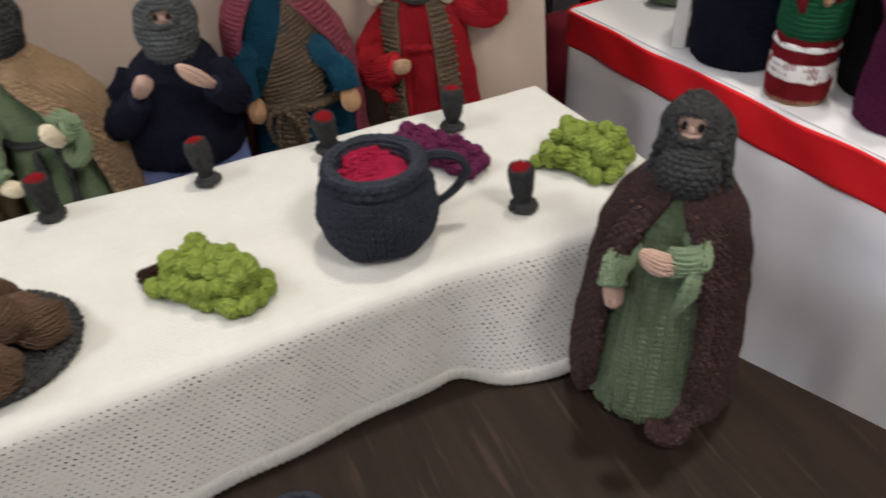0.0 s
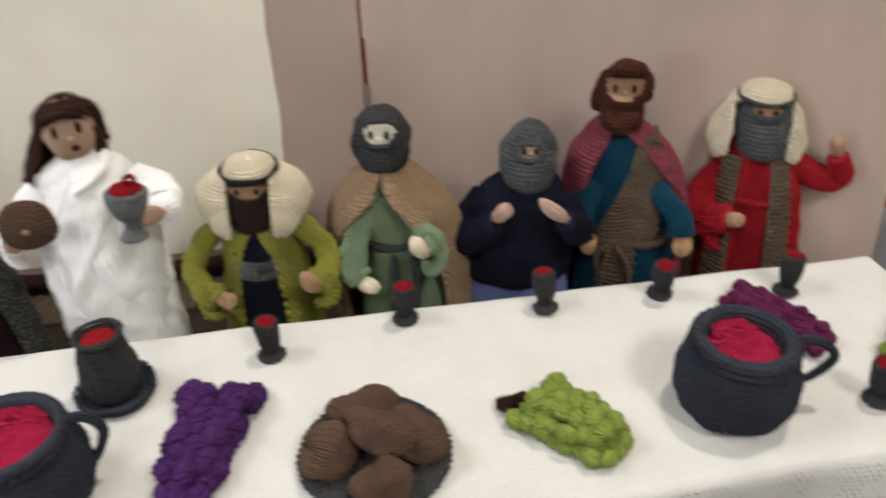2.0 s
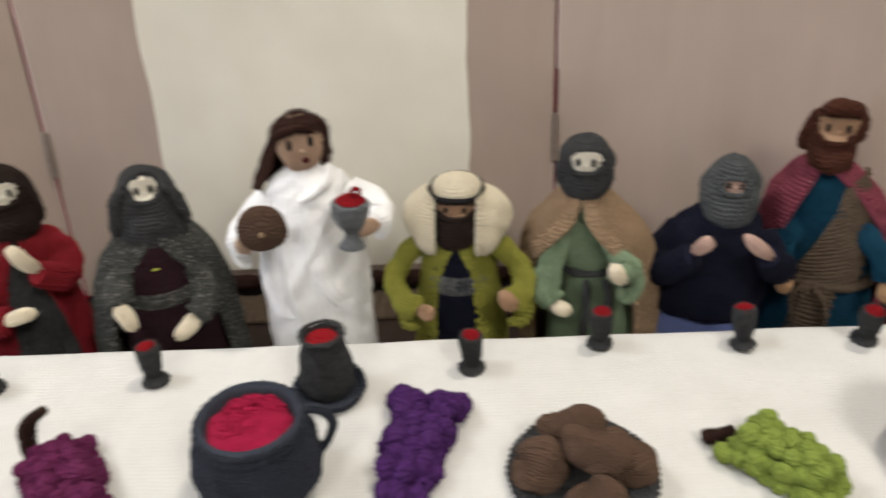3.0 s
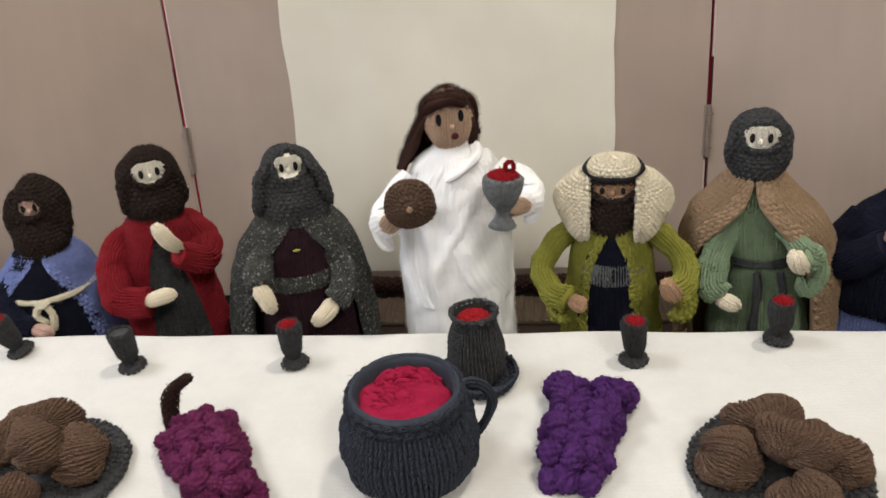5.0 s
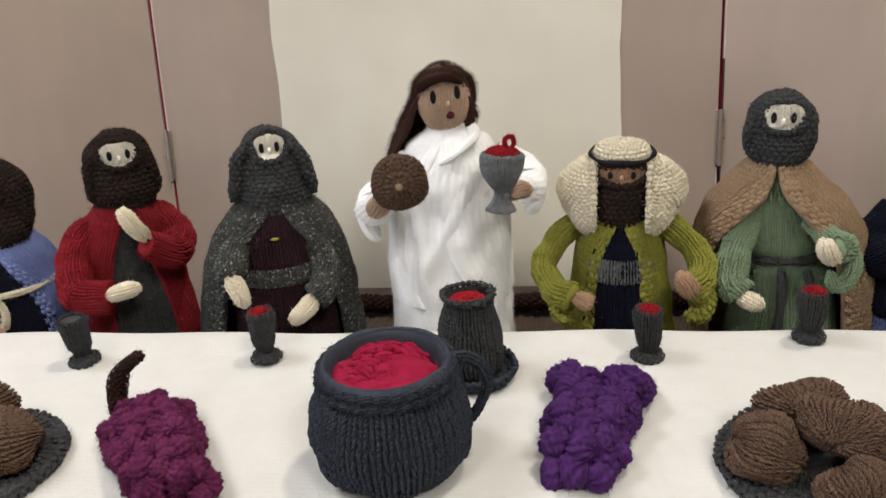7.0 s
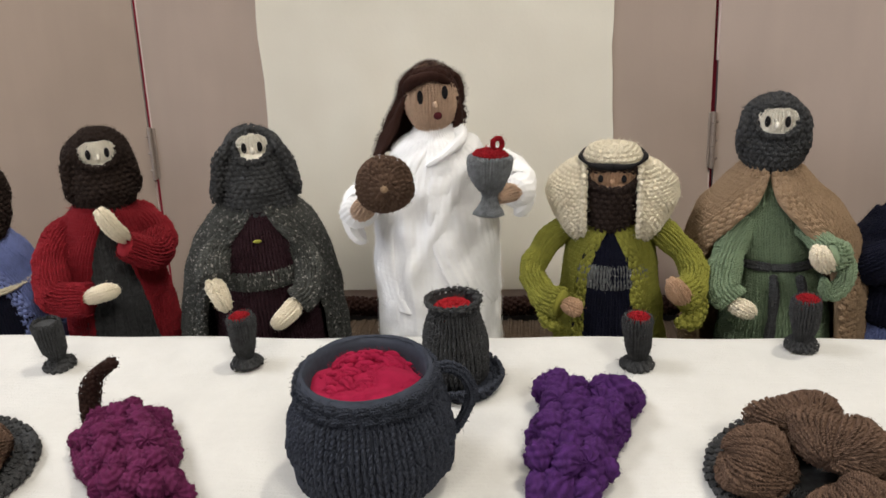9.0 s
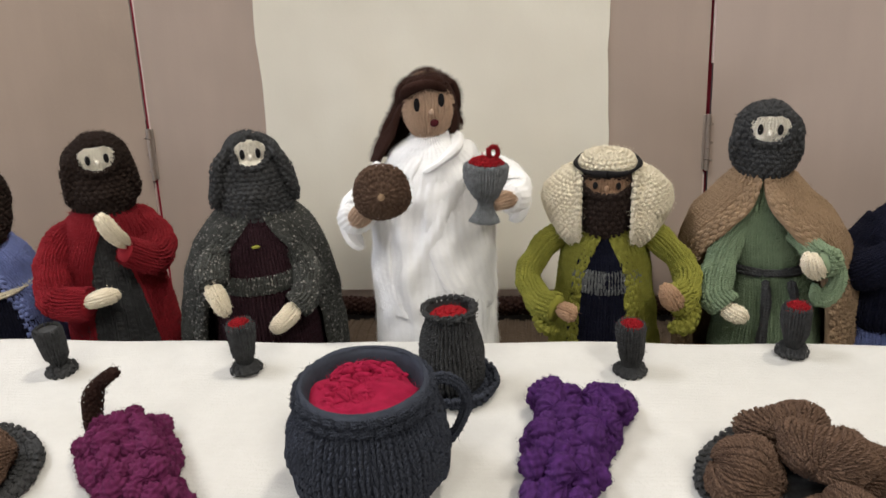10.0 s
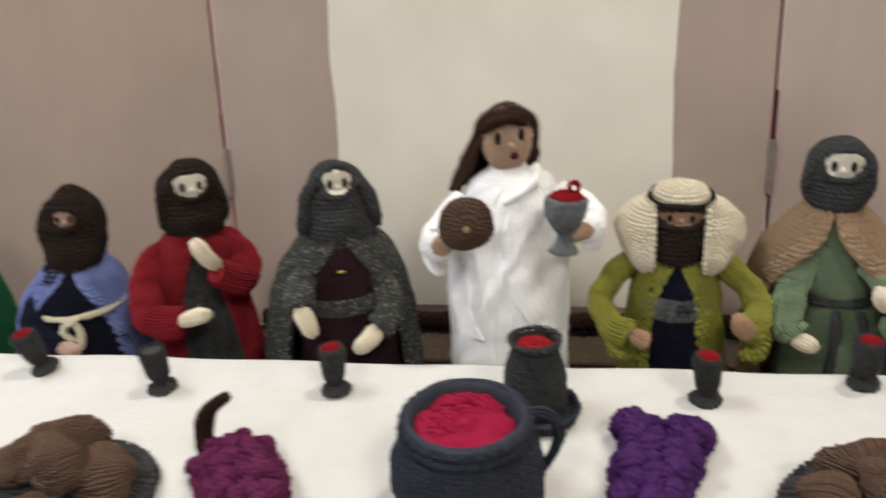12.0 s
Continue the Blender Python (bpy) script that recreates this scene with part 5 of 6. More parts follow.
# the navy one in a periwinkle cape
k = Knit()
body = [(0, 43, 41), (60, 41, 39), (105, 36, 36), (132, 30, 30), (146, 20, 21), (158, 11, 11)]
k.surf(loft(mm(*body)), "navy", "stock")
belt(k, 114, 36.5, 36.5, 2.0, "rope", kind="stock", dip=2)
for pts in ([(4, -39, 112), (10, -42, 102), (8, -44, 88)], [(2, -39, 112), (-2, -43, 104), (6, -44, 96)], [(-4, -39, 116), (4, -42, 111), (10, -40, 115)]):
    k.surf(tube(mm(*pts), [0.0022] * 3, ends=0.15), "rope", "stock")
cloak(k, [(0, 61, 49, -10, 7, 46, 40), (50, 58, 48, -9, 7, 46, 40), (90, 51, 45, -7, 6, 44, 40), (118, 43, 40, -3, 4, 34, 32), (138, 32, 31, 3, 1, 14, 14), (152, 19, 20, 6, 0, 3, 3)], "blue", trim=("moss", 2), fold=0.012)
sleeve(k, [(-22, -12, 128), (-28, -28, 110), (-18, -40, 98), (-5, -45, 94)], [8, 10, 10, 8.5], "navy")
hand(k, [(-8, -45, 95), (1, -49, 91), (8, -50, 87)], "pinkskin", 6.5)
hd = [(138, 9, 9, 5, -10), (146, 17, 16, 6, -10), (158, 24, 21, 8, -6), (176, 25.5, 23, 9, 0), (192, 23, 22, 10, 1), (204, 13, 13, 11, 2), (209, 3, 3, 11, 2)]
head(k, hd, "darkbrown", "pinkskin", (10, 9, 182, 196), locks=(9, 201, 154, 10, 20), beard=(8, -11, 164, 18, 13, 16))
doll(-0.360, 0.108, 14, k, "knitted doll in navy robe and periwinkle cape, cream rope belt")

# the plum and green one at the far end
k = Knit()
k.surf(loft(mm((0, 43, 41), (60, 42, 40), (110, 38, 37), (145, 32, 31), (165, 18, 18))), "emerald", "stock", sw=0.007, sh=0.006)
cloak(k, [(0, 52, 47, 0, 4, 40, 40), (60, 52, 47, 0, 4, 40, 40), (110, 48, 44, 0, 3, 36, 36), (145, 38, 36, 0, 1, 20, 20), (162, 20, 21, 0, 0, 6, 6)], "emerald", trim=("moss", 2))
head(k, [(150, 10, 10, 0, -4), (158, 20, 19, 0, -3), (174, 26, 24, 0, 0), (192, 24, 23, 0, 1), (204, 13, 13, 0, 2), (208, 3, 3, 0, 2)], "magenta", "tanskin", (0, 10, 178, 194))
doll(-0.486, 0.105, 14, k, "knitted doll in green robe with plum hood, at the table end")

# the one standing apart in front
k = Knit()
body = [(0, 39, 38), (14, 41, 40), (60, 38, 37), (110, 31, 31), (140, 26, 27), (162, 19, 20), (176, 12, 12)]
k.surf(loft(mm(*body)), "mossgreen", "rib", amp=0.0015)
cloak(k, [(2, 54, 49, 0, 6, 22, 46), (40, 53, 48, -1, 6, 34, 44), (90, 48, 45, 0, 5, 38, 38), (128, 43, 42, 0, 3, 32, 32), (152, 35, 34, 1, 1, 20, 22), (170, 23, 24, 2, 0, 8, 8), (181, 15, 16, 3, 0, 3, 3)], "plumtweed", trim=("moss", 3.4), lip=0.008, amp=0.0016, shrink=0.5)
flap(k, [(34, -36, 14), (26, -44, 8), (16, -46, 8), (9, -45, 14)], [5, 8, 8, 5], "plumtweed", "moss", 0.7)
for sgn, a0 in ((-1, 33), (1, 33)):
    # the front edges roll inwards
    pts = [(sgn * 50 * math.sin(radians(a0 + 6)) , -46 * math.cos(radians(a0 + 6)) + 4, 16), (sgn * 32, -36, 60), (sgn * 29, -33, 100), (sgn * 23, -33, 130), (sgn * 14 + 1, -30, 154), (sgn * 6 + 2, -23, 170)]
    flap(k, pts, [5, 5.5, 5, 5, 4.5, 3.5], "plumtweed", "moss", 0.8)
sleeve(k, [(14, -22, 146), (19, -34, 143), (15, -41, 142), (5, -45, 143)], [6, 7, 7.5, 8], "sage")
flap(k, [(20, -43, 142), (18, -47, 126), (12, -48, 108)], [8, 7, 3.5], "sage", "stock", flat=0.4)
hand(k, [(9, -46, 143), (0, -50, 145), (-10, -50, 149)], "pinkskin", 6.2)
sleeve(k, [(-16, -22, 134), (-22, -32, 127), (-24, -39, 120), (-23, -42, 115)], [6, 7, 7.5, 7.5], "sage")
hand(k, [(-23, -41, 117), (-22, -45, 109), (-20, -46, 102)], "pinkskin", 5.8)
hd = [(162, 9, 9, 4, -4), (168, 17, 17, 4, -6), (180, 20.5, 20, 4, -4), (194, 21, 21, 4, 0), (206, 18.5, 18, 3, 1), (214, 12.5, 13, 2, 1), (219, 3, 3, 2, 1)]
head(k, hd, "charcoal", "pinkskin", (2, 8.5, 201.5, 213))
k.blob((0.004, -0.0185, 0.183), (0.0170, 0.010, 0.0150), "charcoal", "moss", 0.0044, 0.0036)
for sgn in (-1, 1):
    flap(k, [(3 + sgn * 10, -8, 208), (3 + sgn * 16, -9, 196), (4 + sgn * 18.5, -8, 182), (4 + sgn * 22, -6, 166)], [3, 4, 4.5, 3.5], "charcoal", flat=0.6)
doll(0.570, -0.210, -48, k, "knitted doll in ribbed green robe and dark plum cape, grey beard")


# figures on the white table
def far_doll(x, y, rz, mats, label, extra=None, size=0.86):
    k = Knit()
    k.surf(loft(mm((0, 44, 42), (14, 47, 45), (70, 44, 42), (130, 38, 36), (165, 26, 25), (178, 13, 13))), mats[0], "stock", 0.0075, 0.0062)
    if extra:
        extra(k)
    for s in (-1, 1):
        sleeve(k, [(s * 30, -4, 150), (s * 40, -18, 120), (s * 28, -38, 104)], [11, 13, 12], mats[1])
        hand(k, [(s * 28, -38, 102), (s * 22, -44, 98), (s * 18, -45, 94)], "tanskin", 6)
    head(k, [(168, 10, 10, 0, 0), (176, 20, 20, 0, 0), (192, 25, 24, 0, 0), (210, 22, 22, 0, 1), (220, 10, 10, 0, 1), (223, 2, 2, 0, 1)], mats[2], "tanskin", (0, 10, 190, 208))
    ob = k.object("knitted_figure")
    ob.matrix_world = pose(x, y, 0.8335, 0, 0, rz) @ Matrix.Diagonal((size, size, 0.95, 1))
    return tagged(ob, label, "doll", "figures on the white table")


def stripes(k):
    for z0, z1, g in ((22, 39, 1.6), (50, 55, 1.4)):
        k.surf(loft(mm((z0, 46.4, 44.4), (z0 + 1.5, 46.6 + g, 44.6 + g), (z1 - 1.5, 46.0 + g, 44.0 + g), (z1, 45.6, 43.6))), "white", "stock", 0.006, 0.005, cap=(False, False))
    belt(k, 3, 44, 42, 3.0, "tan", kind="smooth")
    k.surf(loft(mm((60, 45, 43), (68, 49, 47), (100, 46, 44), (150, 37, 35), (168, 26, 25))), "emerald", "garter")
    flap(k, [(-20, -44, 110), (-12, -47, 96), (-6, -44, 84)], [8, 8, 6], "red", flat=0.8)


far_doll(0.831, 0.036, -55, ("navy", "navy", "darkbrown"), "knitted figure in a plain dark navy robe", None, 0.88)
far_doll(0.824, -0.049, -60, ("red", "red", "red"), "knitted figure in red with white stripes and green tunic", stripes, 0.55)
far_doll(0.897, -0.076, -60, ("black", "wine", "black"), "knitted figure in a black robe with dark red sleeves", None, 0.8)
far_doll(0.905, 0.012, -60, ("black", "black", "black"), "knitted figure in a plain black robe", None, 0.7)
far_doll(0.865, -0.125, -60, ("magenta", "magenta", "plum"), "knitted figure in a plum robe", None, 0.8)

ob = part("display_board", box(bmesh.new(), -0.0065, 0.0065, -0.03, 0.03, 0, 0.26, 0.001), WHITE_BOARD)
part("backing", box(bmesh.new(), 0.0075, 0.0125, -0.029, 0.029, 0.001, 0.255, 0.001), BLACK_METAL, ob, "black backing of the card")
ob.matrix_world = pose(0.814, 0.097, 0.833, 0, 0, -41)
tagged(ob, "upright white card board standing on the white table", "board")
k = Knit()
k.blob((0, 0, 0.012), (0.040, 0.020, 0.012), "mossgreen", "moss")
ob = k.object("knitted_cushion")
ob.matrix_world = pose(0.868, 0.165, 0.833, 0, 0, -20)
tagged(ob, "small dark green knitted piece lying on the white table", "cushion")


# ---------------------------------------------------------------- on the white cover
def cup(m, label, wine=True, waist=1.0):
    ob = base("goblet", m, label, "goblet", "small goblets on the white cover")
    k = Knit()
    k.surf(loft(mm((0, 8.6, 8.6), (2, 9.8, 9.8), (4.2, 8.8, 8.8), (6.5, 5.2 * waist, 5.2 * waist))), "charcoal", "moss", 0.0046, 0.004, 0.0016, wob=0.0008)
    k.object("foot", ob)
    k = Knit()
    k.surf(loft(mm((5.5, 4.6 * waist, 4.6 * waist), (8.5, 4.9 * waist, 4.9 * waist), (13, 6.7, 6.7), (21, 7.8, 7.8), (31, 8.2, 8.2), (34, 7.4, 7.4), (32.5, 6.4, 6.4))), "charcoal", "stock", 0.0036, 0.0036, 0.0011, cap=(True, True), wob=0.0005)
    k.object("bowl", ob)
    if wine:
        k = Knit()
        k.blob((0, 0, 0.0322), (0.0066, 0.0066, 0.0034), "wine", "moss", 0.003, 0.0026, 0.0012)
        k.object("wine", ob, "red knitted wine")
    return ob


small = cup(pose(0.124, 0.006, DECK), "small charcoal knitted goblet with red wine on the cover")
for x, y, rx, ry, rz in ((0.225, 0.030, 2, -3, 40), (0.334, 0.022, -4, 10, 90), (0.427, 0.024, 10, -5, 10), (0.525, 0.008, 2, 7, 70), (0.525, -0.112, -3, 5, 130), (-0.114, 0.004, 3, 1, 200)):
    copy_thing(small, pose(x, y, DECK + 0.0005, rx, ry, rz))
cup(pose(-0.237, 0.000, DECK, 2, -2, 20), "small charcoal knitted goblet with a narrow foot", False, 0.8)
copy_thing(small, pose(-0.338, 0.020, DECK + 0.0005, 3, -14, 20))

# large cup in its dish
big = base("wine_cup", pose(0.0185, -0.012, DECK), "large charcoal knitted cup with red wine standing in a dish", "cup")
k = Knit()
k.surf(loft(mm((3, 14, 14), (5, 17, 17), (12, 18.6, 18.6), (24, 18.4, 18.4), (38, 16, 16), (49, 13.4, 13.4), (52, 14.0, 14.0))), "charcoal", "stock", 0.0050, 0.0042, 0.0010, cap=(True, False))
k.object("body", big)
k = Knit()
pts, rad = ring(0, 0, 0.0528, 0.0146, 0.0146, 0.0018)
k.surf(tube(pts, rad), "charcoal", "moss", 0.004, 0.004, 0.0014)
k.object("rim", big)
k = Knit()
k.blob((0, 0, 0.0470), (0.0115, 0.0115, 0.0050), "wine", "garter", 0.006, 0.0034, 0.0015)
k.object("wine", big, "red knitted wine")
dish = base("dish", pose(0.020, -0.014, DECK), "round slate knitted dish with a turned-up rim", "dish")
k = Knit()
k.surf(loft(mm((0.5, 17, 17), (1.2, 22, 22), (4, 25.5, 25.5), (8, 26.5, 26.5), (9.5, 25.5, 25.5), (7, 23, 23), (3.5, 20, 20), (3, 8, 8))), "slate", "moss", 0.0046, 0.004, 0.0016)
k.object("bowl", dish)


def jug(m, label, turn, reach=1.0, mouth=27.0):
    """A round jug: plain body, two purl ridges under a flat lip, a thin corded handle turned to one side."""
    ob = base("jug", m, label, "jug", "slate knitted wine jugs")
    k = Knit()
    k.surf(loft(mm((1, 24, 24), (3, 29, 29), (10, 35.5, 35.5), (22, 38.6, 38.6), (36, 37.6, 37.6), (46, 34.2, 34.2), (53, 31.0, 31.0))), "slate", "stock", 0.0058, 0.0050, cap=(True, False), wob=0.0009)
    k.object("body", ob)
    k = Knit()
    for z, r in ((52.6, 32.4), (57.0, 31.6)):
        n = 30
        for i in range(n):
            th = 2 * math.pi * (i + 0.5 * (z > 55)) / n
            w = 2 * math.pi / n * 0.56
            arc = [(r * math.sin(th + s * w), -r * math.cos(th + s * w), z + 0.7 - 1.6 * s * s + 0.9 * s) for s in (-1, -0.45, 0.45, 1)]
            k.surf(tube(mm(*arc), [0.0013, 0.0021, 0.0021, 0.0013], ends=0.15), "slate", "stock", 0.0026, 0.0030, wob=0)
    k.surf(loft(mm((50.5, 31.0, 31.0), (55, 31.6, 31.6), (59.6, 30.8, 30.8), (61.4, 29.6, 29.6), (60.4, mouth + 1, mouth + 1), (56, mouth, mouth), (47, mouth - 1, mouth - 1))), "slate", "garter", 0.0060, 0.0036, cap=(False, False), wob=0.0005)
    k.object("rim", ob, "purl-ridged rim")
    k = Knit()
    c, s = math.cos(radians(turn)), math.sin(radians(turn))
    k.surf(tube(mm(*[(x * c, x * s, z) for x, z in ((30, 54), (32 + 5 * reach, 56), (32 + 13 * reach, 51), (32 + 17 * reach, 41), (32 + 15 * reach, 33), (34 + 9 * reach, 25), (37, 18))]), [0.0024, 0.0025, 0.0024, 0.0024, 0.0024, 0.0023, 0.0022], ends=0.06), "slate", "stock", 0.0034, 0.0034, wob=0.0003)
    k.object("handle", ob, "thin corded handle")
    k = Knit()
    k.surf(loft(mm((47, mouth - 1, mouth - 1), (51, mouth - 1.5, mouth - 1.5), (54, mouth - 7, mouth - 7), (56, 12, 12), (56.5, 4, 4))), "rosewine", "smooth", 0.0046, 0.0038, cap=(False, True), wob=0.0016)
    rng = random.Random(5)
    for i in range(74):
        a, r, g, L = rng.uniform(0, 6.28), (mouth - 6) * math.sqrt(rng.uniform(0, 1)), rng.gauss(0.4, 0.7), rng.uniform(9, 16)
        pts = []
        for j in range(5):
            u = (j / 4 - 0.5) * L
            x, y = r * math.cos(a) + u * math.cos(g) + 1.4 * math.sin(j * 1.9 + i), r * math.sin(a) + u * math.sin(g) + 1.4 * math.cos(j * 2.3 + i)
            far = math.hypot(x, y)
            f = min(1.0, (mouth - 2.5) / max(far, 0.1))
            x, y = x * f, y * f
            z = 55.6 - (far * f / 22) ** 2 * 3.5 + 1.3 * math.sin(j * 2.2 + i) + 4.2 * (y - 0.6 * x) / mouth
            pts.append((x, y, z))
        k.surf(tube(mm(*pts), [0.0011, 0.0016, 0.0017, 0.0016, 0.0011], ends=0.15), "rosewine", "smooth", 0.006, 0.005, wob=0)
    k.object("wine", ob, "rose red knitted wine")
    return ob


jug(pose(-0.0135, -0.100, DECK), "round slate blue knitted jug full of rose red wine", 16, 1.0, 28.0)
jug(pose(0.4260, -0.098, DECK) @ Matrix.Diagonal((0.985, 0.985, 1.0, 1)), "round slate blue knitted jug with a wide handle", -8, 1.7, 24.5)


def berry_mesh(name, mat, seed):
    k = Knit()
    def yarn(P):
        # rounds of crocheted yarn, pulled together unevenly
        a, b = np.arctan2(P[..., 1], P[..., 0]), P[..., 2]
        return 0.0010 * np.abs(np.sin(b * 1050 + 1.2 * np.sin(2 * a + seed))) + 0.0007 * np.sin(9 * a + b * 600 + seed) + 0.0007 * np.sin(P[..., 0] * 380 + seed) * np.sin(P[..., 1] * 430 + 2 * seed)
    k.blob((0, 0, 0), (0.0064, 0.0061, 0.0060), mat, "smooth", 0.0032, 0.0018, wob=0, extra=yarn)
    return k.mesh(name)


def bunch(a, b, w0, w1, mat, label, seed, stalk=None, r=8.0, layers=2):
    """A bunch of knitted bobbles that narrows from a to b."""
    rng = random.Random(seed)
    a, b = Vector((*a, 0)), Vector((*b, 0))
    ob = base("grapes", Matrix.Translation((a.x, a.y, DECK)), label, "grapes", "knitted bunches of grapes")
    meshes = [berry_mesh("berry", mat, s) for s in range(3)]
    d = b - a
    L = d.length
    d.normalize()
    n = Vector((-d.y, d.x, 0))
    step = r * 1.27 / 1000
    for layer in range(layers):
        count = max(2, round(L / step))
        for i in range(count + 1):
            s = i / count
            width = (w0 + (w1 - w0) * s) * np.interp(s, [0, 0.15, 0.8, 1], [1.0, 1.0, 1.0, 0.8]) * (1.0, 0.84, 0.62)[layer]
            across = max(1, round(width / step))
            for j in range(across):
                off = (j - (across - 1) / 2) * step * 1.08 + rng.uniform(-0.0028, 0.0028)
                if layer and (i == 0 or i == count):
                    continue
                p = d * (s * L + rng.uniform(-0.0015, 0.0015) + (0.4 * step if (j % 2) and i < count else 0)) + n * off
                z = 0.0066 + layer * r * 0.00108 + rng.uniform(-0.0010, 0.0030)
                be = new("berry", meshes[rng.randrange(3)])
                be.parent = ob
                sc = rng.uniform(0.88, 1.20) * r / 8.3
                be.matrix_local = pose(p.x, p.y, z, rng.uniform(0, 360), rng.uniform(0, 360), rng.uniform(0, 360)) @ Matrix.Diagonal((sc * rng.uniform(0.85, 1.15), sc, sc * rng.uniform(0.85, 1.1), 1))
    if stalk:
        k = Knit()
        k.surf(tube([Vector(p) - Vector((a.x, a.y, DECK)) for p in stalk], [0.0052, 0.0050, 0.0042, 0.0030][:len(stalk)], ends=0.12), "stalk", "moss", 0.0034, 0.003, 0.0012)
        k.object("stalk", ob, "dark brown knitted stalk")
    return ob


bunch((0.096, -0.032), (0.075, -0.114), 0.048, 0.036, "purple", "dark purple knitted bunch of grapes lying on the cover", 3, None, 8.0)
bunch((-0.157, -0.076), (-0.107, -0.144), 0.046, 0.034, "magenta", "magenta knitted bunch of grapes with a brown upright stalk", 5,
      [(-0.166, -0.080, 0.858), (-0.169, -0.077, 0.874), (-0.164, -0.075, 0.889), (-0.150, -0.075, 0.899)], 7.0, 3)
bunch((0.297, -0.080), (0.338, -0.126), 0.045, 0.032, "lime", "bright green knitted bunch of grapes with a dark stalk", 7,
      [(0.294, -0.078, 0.862), (0.284, -0.076, 0.857), (0.273, -0.075, 0.855)], 7.0, 3)
bunch((0.577, -0.058), (0.606, -0.105), 0.050, 0.044, "lime", "bright green knitted bunch of grapes near the table end", 8, None, 7.0, 3)
bunch((0.478, 0.004), (0.514, -0.060), 0.028, 0.026, "magenta", "magenta knitted bunch of grapes lying behind the jug", 9, None, 6.4)


def roll_thing(x, y, z, rx, ry, rz, sx=1.0, sy=1.0):
    ob = new("bread_roll", ROLL)
    ob.matrix_world = pose(x, y, z, rx, ry, rz) @ Matrix.Diagonal((sx * 0.98, sy * 0.98, 1.02, 1))
    return tagged(ob, "round brown knitted bread roll on a dark plate", "bread", "knitted bread rolls")


def roll_mesh():
    k = Knit()

    def f(U, V):
        # the stitches run over it the short way
        ph = (V * 0.97 + 0.015) * np.pi
        th = 2 * np.pi * U
        side = np.sin(ph) * (1 + 0.10 * np.cos(2 * th))
        x = 0.0172 * side * np.cos(th)
        z = 0.0142 * side * np.sin(th)
        y = -0.0145 * np.cos(ph) + 0.0012 * np.sin(2 * th)
        return np.stack([x, y, np.where(z < 0, z * 0.85, z)], -1)
    k.surf(f, "bread", "stock", 0.0042, 0.0040, wob=0.0018)
    return k.mesh("bread_roll")


ROLL = roll_mesh()


def plate(x, y, label):
    ob = base("plate", pose(x, y, DECK), label, "plate", "dark plates of rolls")
    k = Knit()
    k.surf(loft(mm((0.5, 38, 38), (1, 45, 45), (4, 48, 48), (7, 46.5, 46.5), (6, 40, 40), (5.5, 10, 10))), "charcoal", "moss", 0.0046, 0.0042, 0.0015)
    k.object("disc", ob)
    return ob


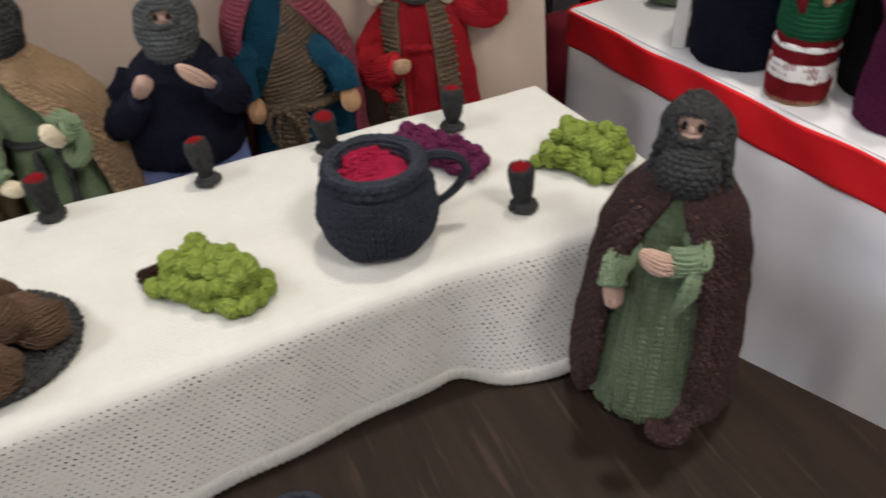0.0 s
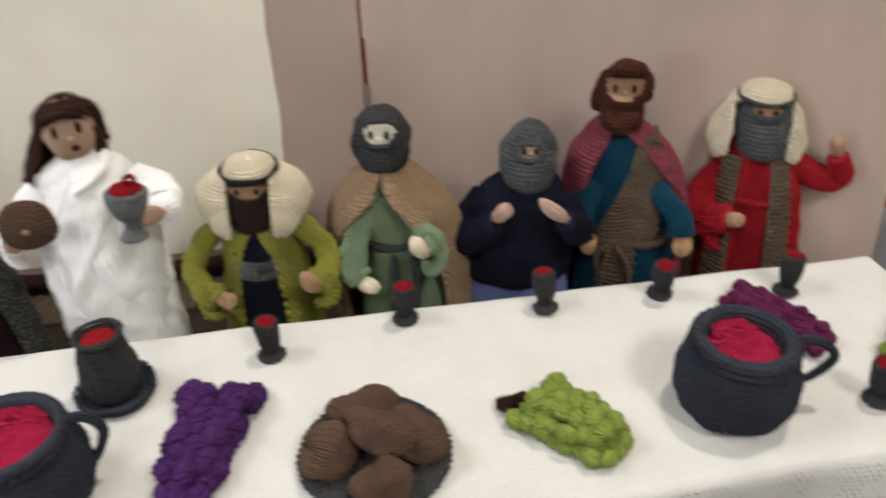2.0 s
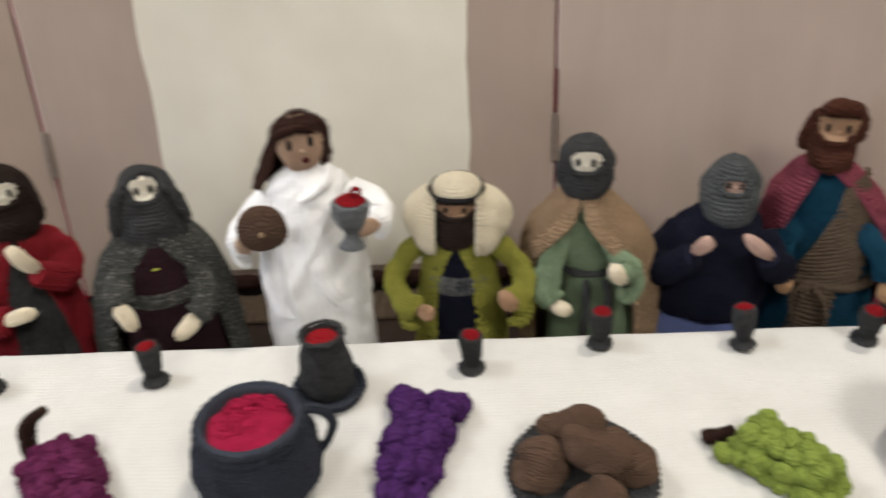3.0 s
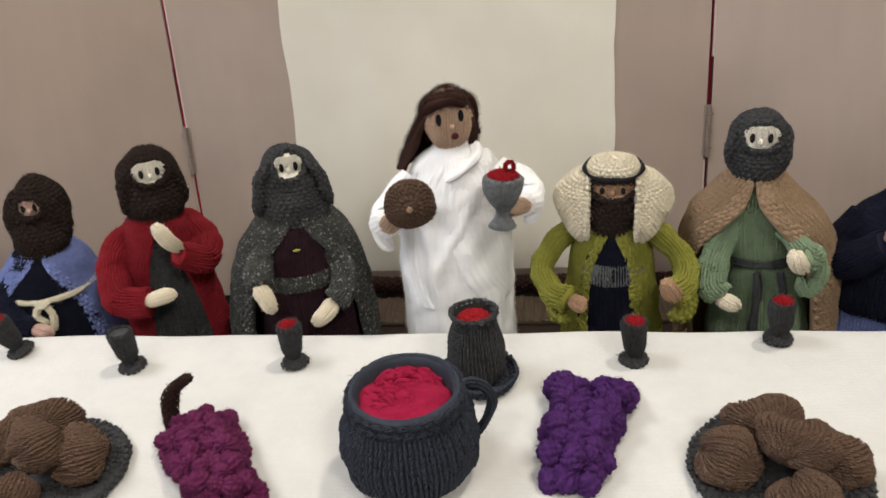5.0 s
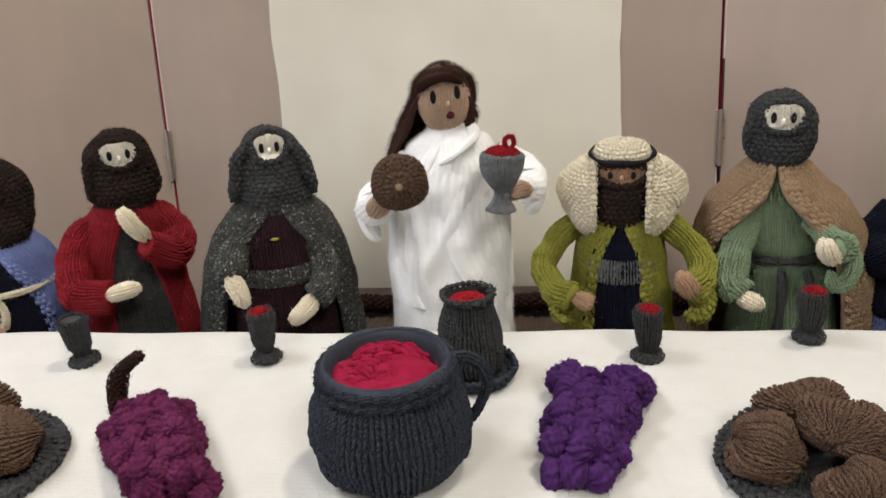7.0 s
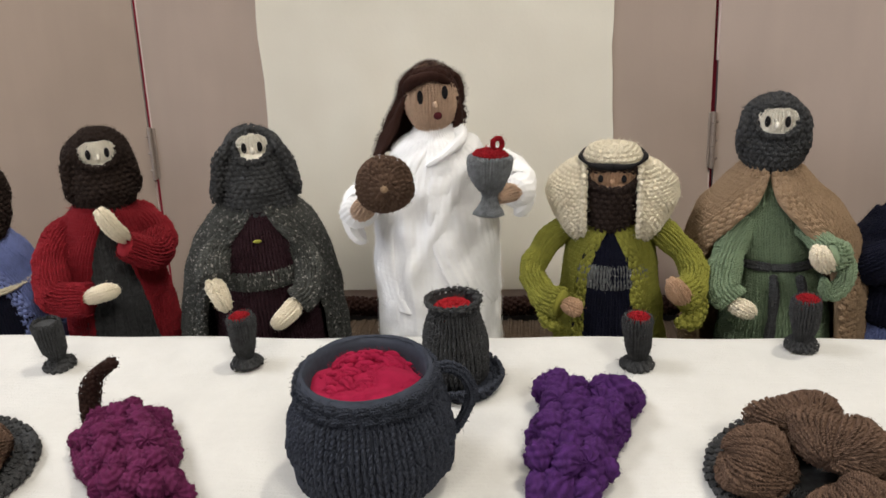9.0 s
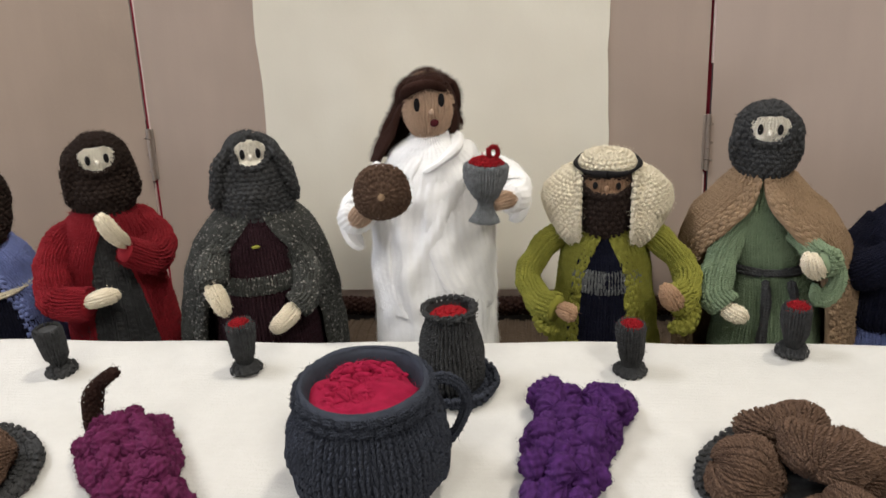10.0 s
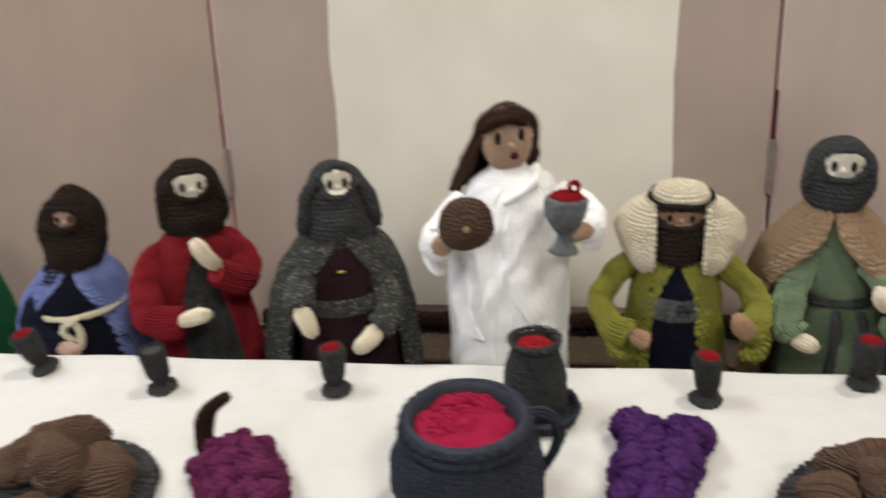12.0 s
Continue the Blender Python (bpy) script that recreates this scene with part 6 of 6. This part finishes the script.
plate(0.190, -0.100, "flat dark grey knitted plate carrying bread rolls")
for x, y, z, rx, ry, rz, sx, sy in ((0.162, -0.106, 0.0165, 4, -8, 60, 1.0, 1.1), (0.186, -0.078, 0.021, -14, 4, 5, 1.2, 0.95), (0.217, -0.102, 0.017, 0, 10, -60, 1.12, 1.05), (0.192, -0.136, 0.0165, 12, 0, 10, 0.95, 1.0), (0.195, -0.106, 0.029, 6, 10, -30, 1.15, 0.95)):
    roll_thing(x, y, DECK + z, rx, ry, rz, sx, sy)
plate(-0.237, -0.112, "flat dark grey knitted plate carrying bread rolls")
for x, y, z, rx, ry, rz, sx, sy in ((-0.258, -0.098, 0.0165, 0, -6, 20, 1.1, 1.1), (-0.238, -0.084, 0.021, -14, 4, 10, 1.2, 0.95), (-0.202, -0.110, 0.0175, 0, 10, -60, 1.15, 1.1), (-0.228, -0.146, 0.0165, 12, 0, 10, 0.95, 1.0), (-0.224, -0.114, 0.029, 6, 8, -40, 1.15, 0.95)):
    roll_thing(x - 0.011, y, DECK + z, rx, ry, rz, sx, sy)

# what the white figure holds
hold = pose(-0.006, 0.120, TOP + 0.001, 0, 0, 7)
k = Knit()


def loaf(U, V):
    ph = (V * 0.97 + 0.015) * np.pi
    r = 0.0185 * np.sin(ph)
    d = -0.0085 * np.cos(ph)
    return np.stack([-0.030 + r * np.cos(2 * np.pi * U), -0.060 + d, 0.199 + r * np.sin(2 * np.pi * U)], -1)


k.surf(loaf, "bread", "moss", 0.0040, 0.0036, 0.0008)
k.blob((-0.030, -0.0688, 0.199), (0.0026, 0.0018, 0.0026), "tan", "smooth", 0.002, 0.002)
ob = k.object("bread_loaf")
ob.matrix_world = hold
tagged(ob, "round brown knitted loaf held in the white figure's hand", "bread")
cupw = base("chalice", hold @ pose(0.0345, -0.060, 0.175, -4, 4, 0), "mid grey knitted chalice with red wine in the white figure's hand", "goblet")
k = Knit()
k.surf(loft(mm((0, 8, 8), (2, 9.5, 9.5), (6, 6, 6), (11, 4.5, 4.5), (15, 5, 5), (20, 9.5, 9.5), (28, 12.8, 12.8), (38, 13.6, 13.6), (39, 12.4, 12.4), (37, 11, 11))), "midgrey", "stock", 0.0036, 0.0036, 0.0010)
k.object("bowl", cupw)
k = Knit()
k.blob((0, 0, 0.0385), (0.0112, 0.0112, 0.0050), "wine", "moss", 0.0034, 0.003, 0.0014)
k.surf(tube(mm((2, -2, 42), (1, -2, 48), (5, -2, 50), (7, -2, 46), (5, -2, 42)), [0.0013] * 5, ends=0.1), "wine", "stock", 0.003, 0.003, 0.0003, wob=0)
k.object("wine", cupw, "red knitted wine")

# dark blue bowl on the board in front
bowl = base("bowl", pose(0.318, -0.238, TOP), "dark slate blue knitted bowl on the dark board", "bowl")
k = Knit()
k.surf(loft(mm((1, 18, 18), (4, 22, 22), (20, 24, 24), (34, 22, 22), (37, 20.5, 20.5), (34, 18.5, 18.5), (18, 19, 19), (6, 12, 12))), "slate", "garter", 0.005, 0.0042, 0.0016)
k.object("body", bowl)
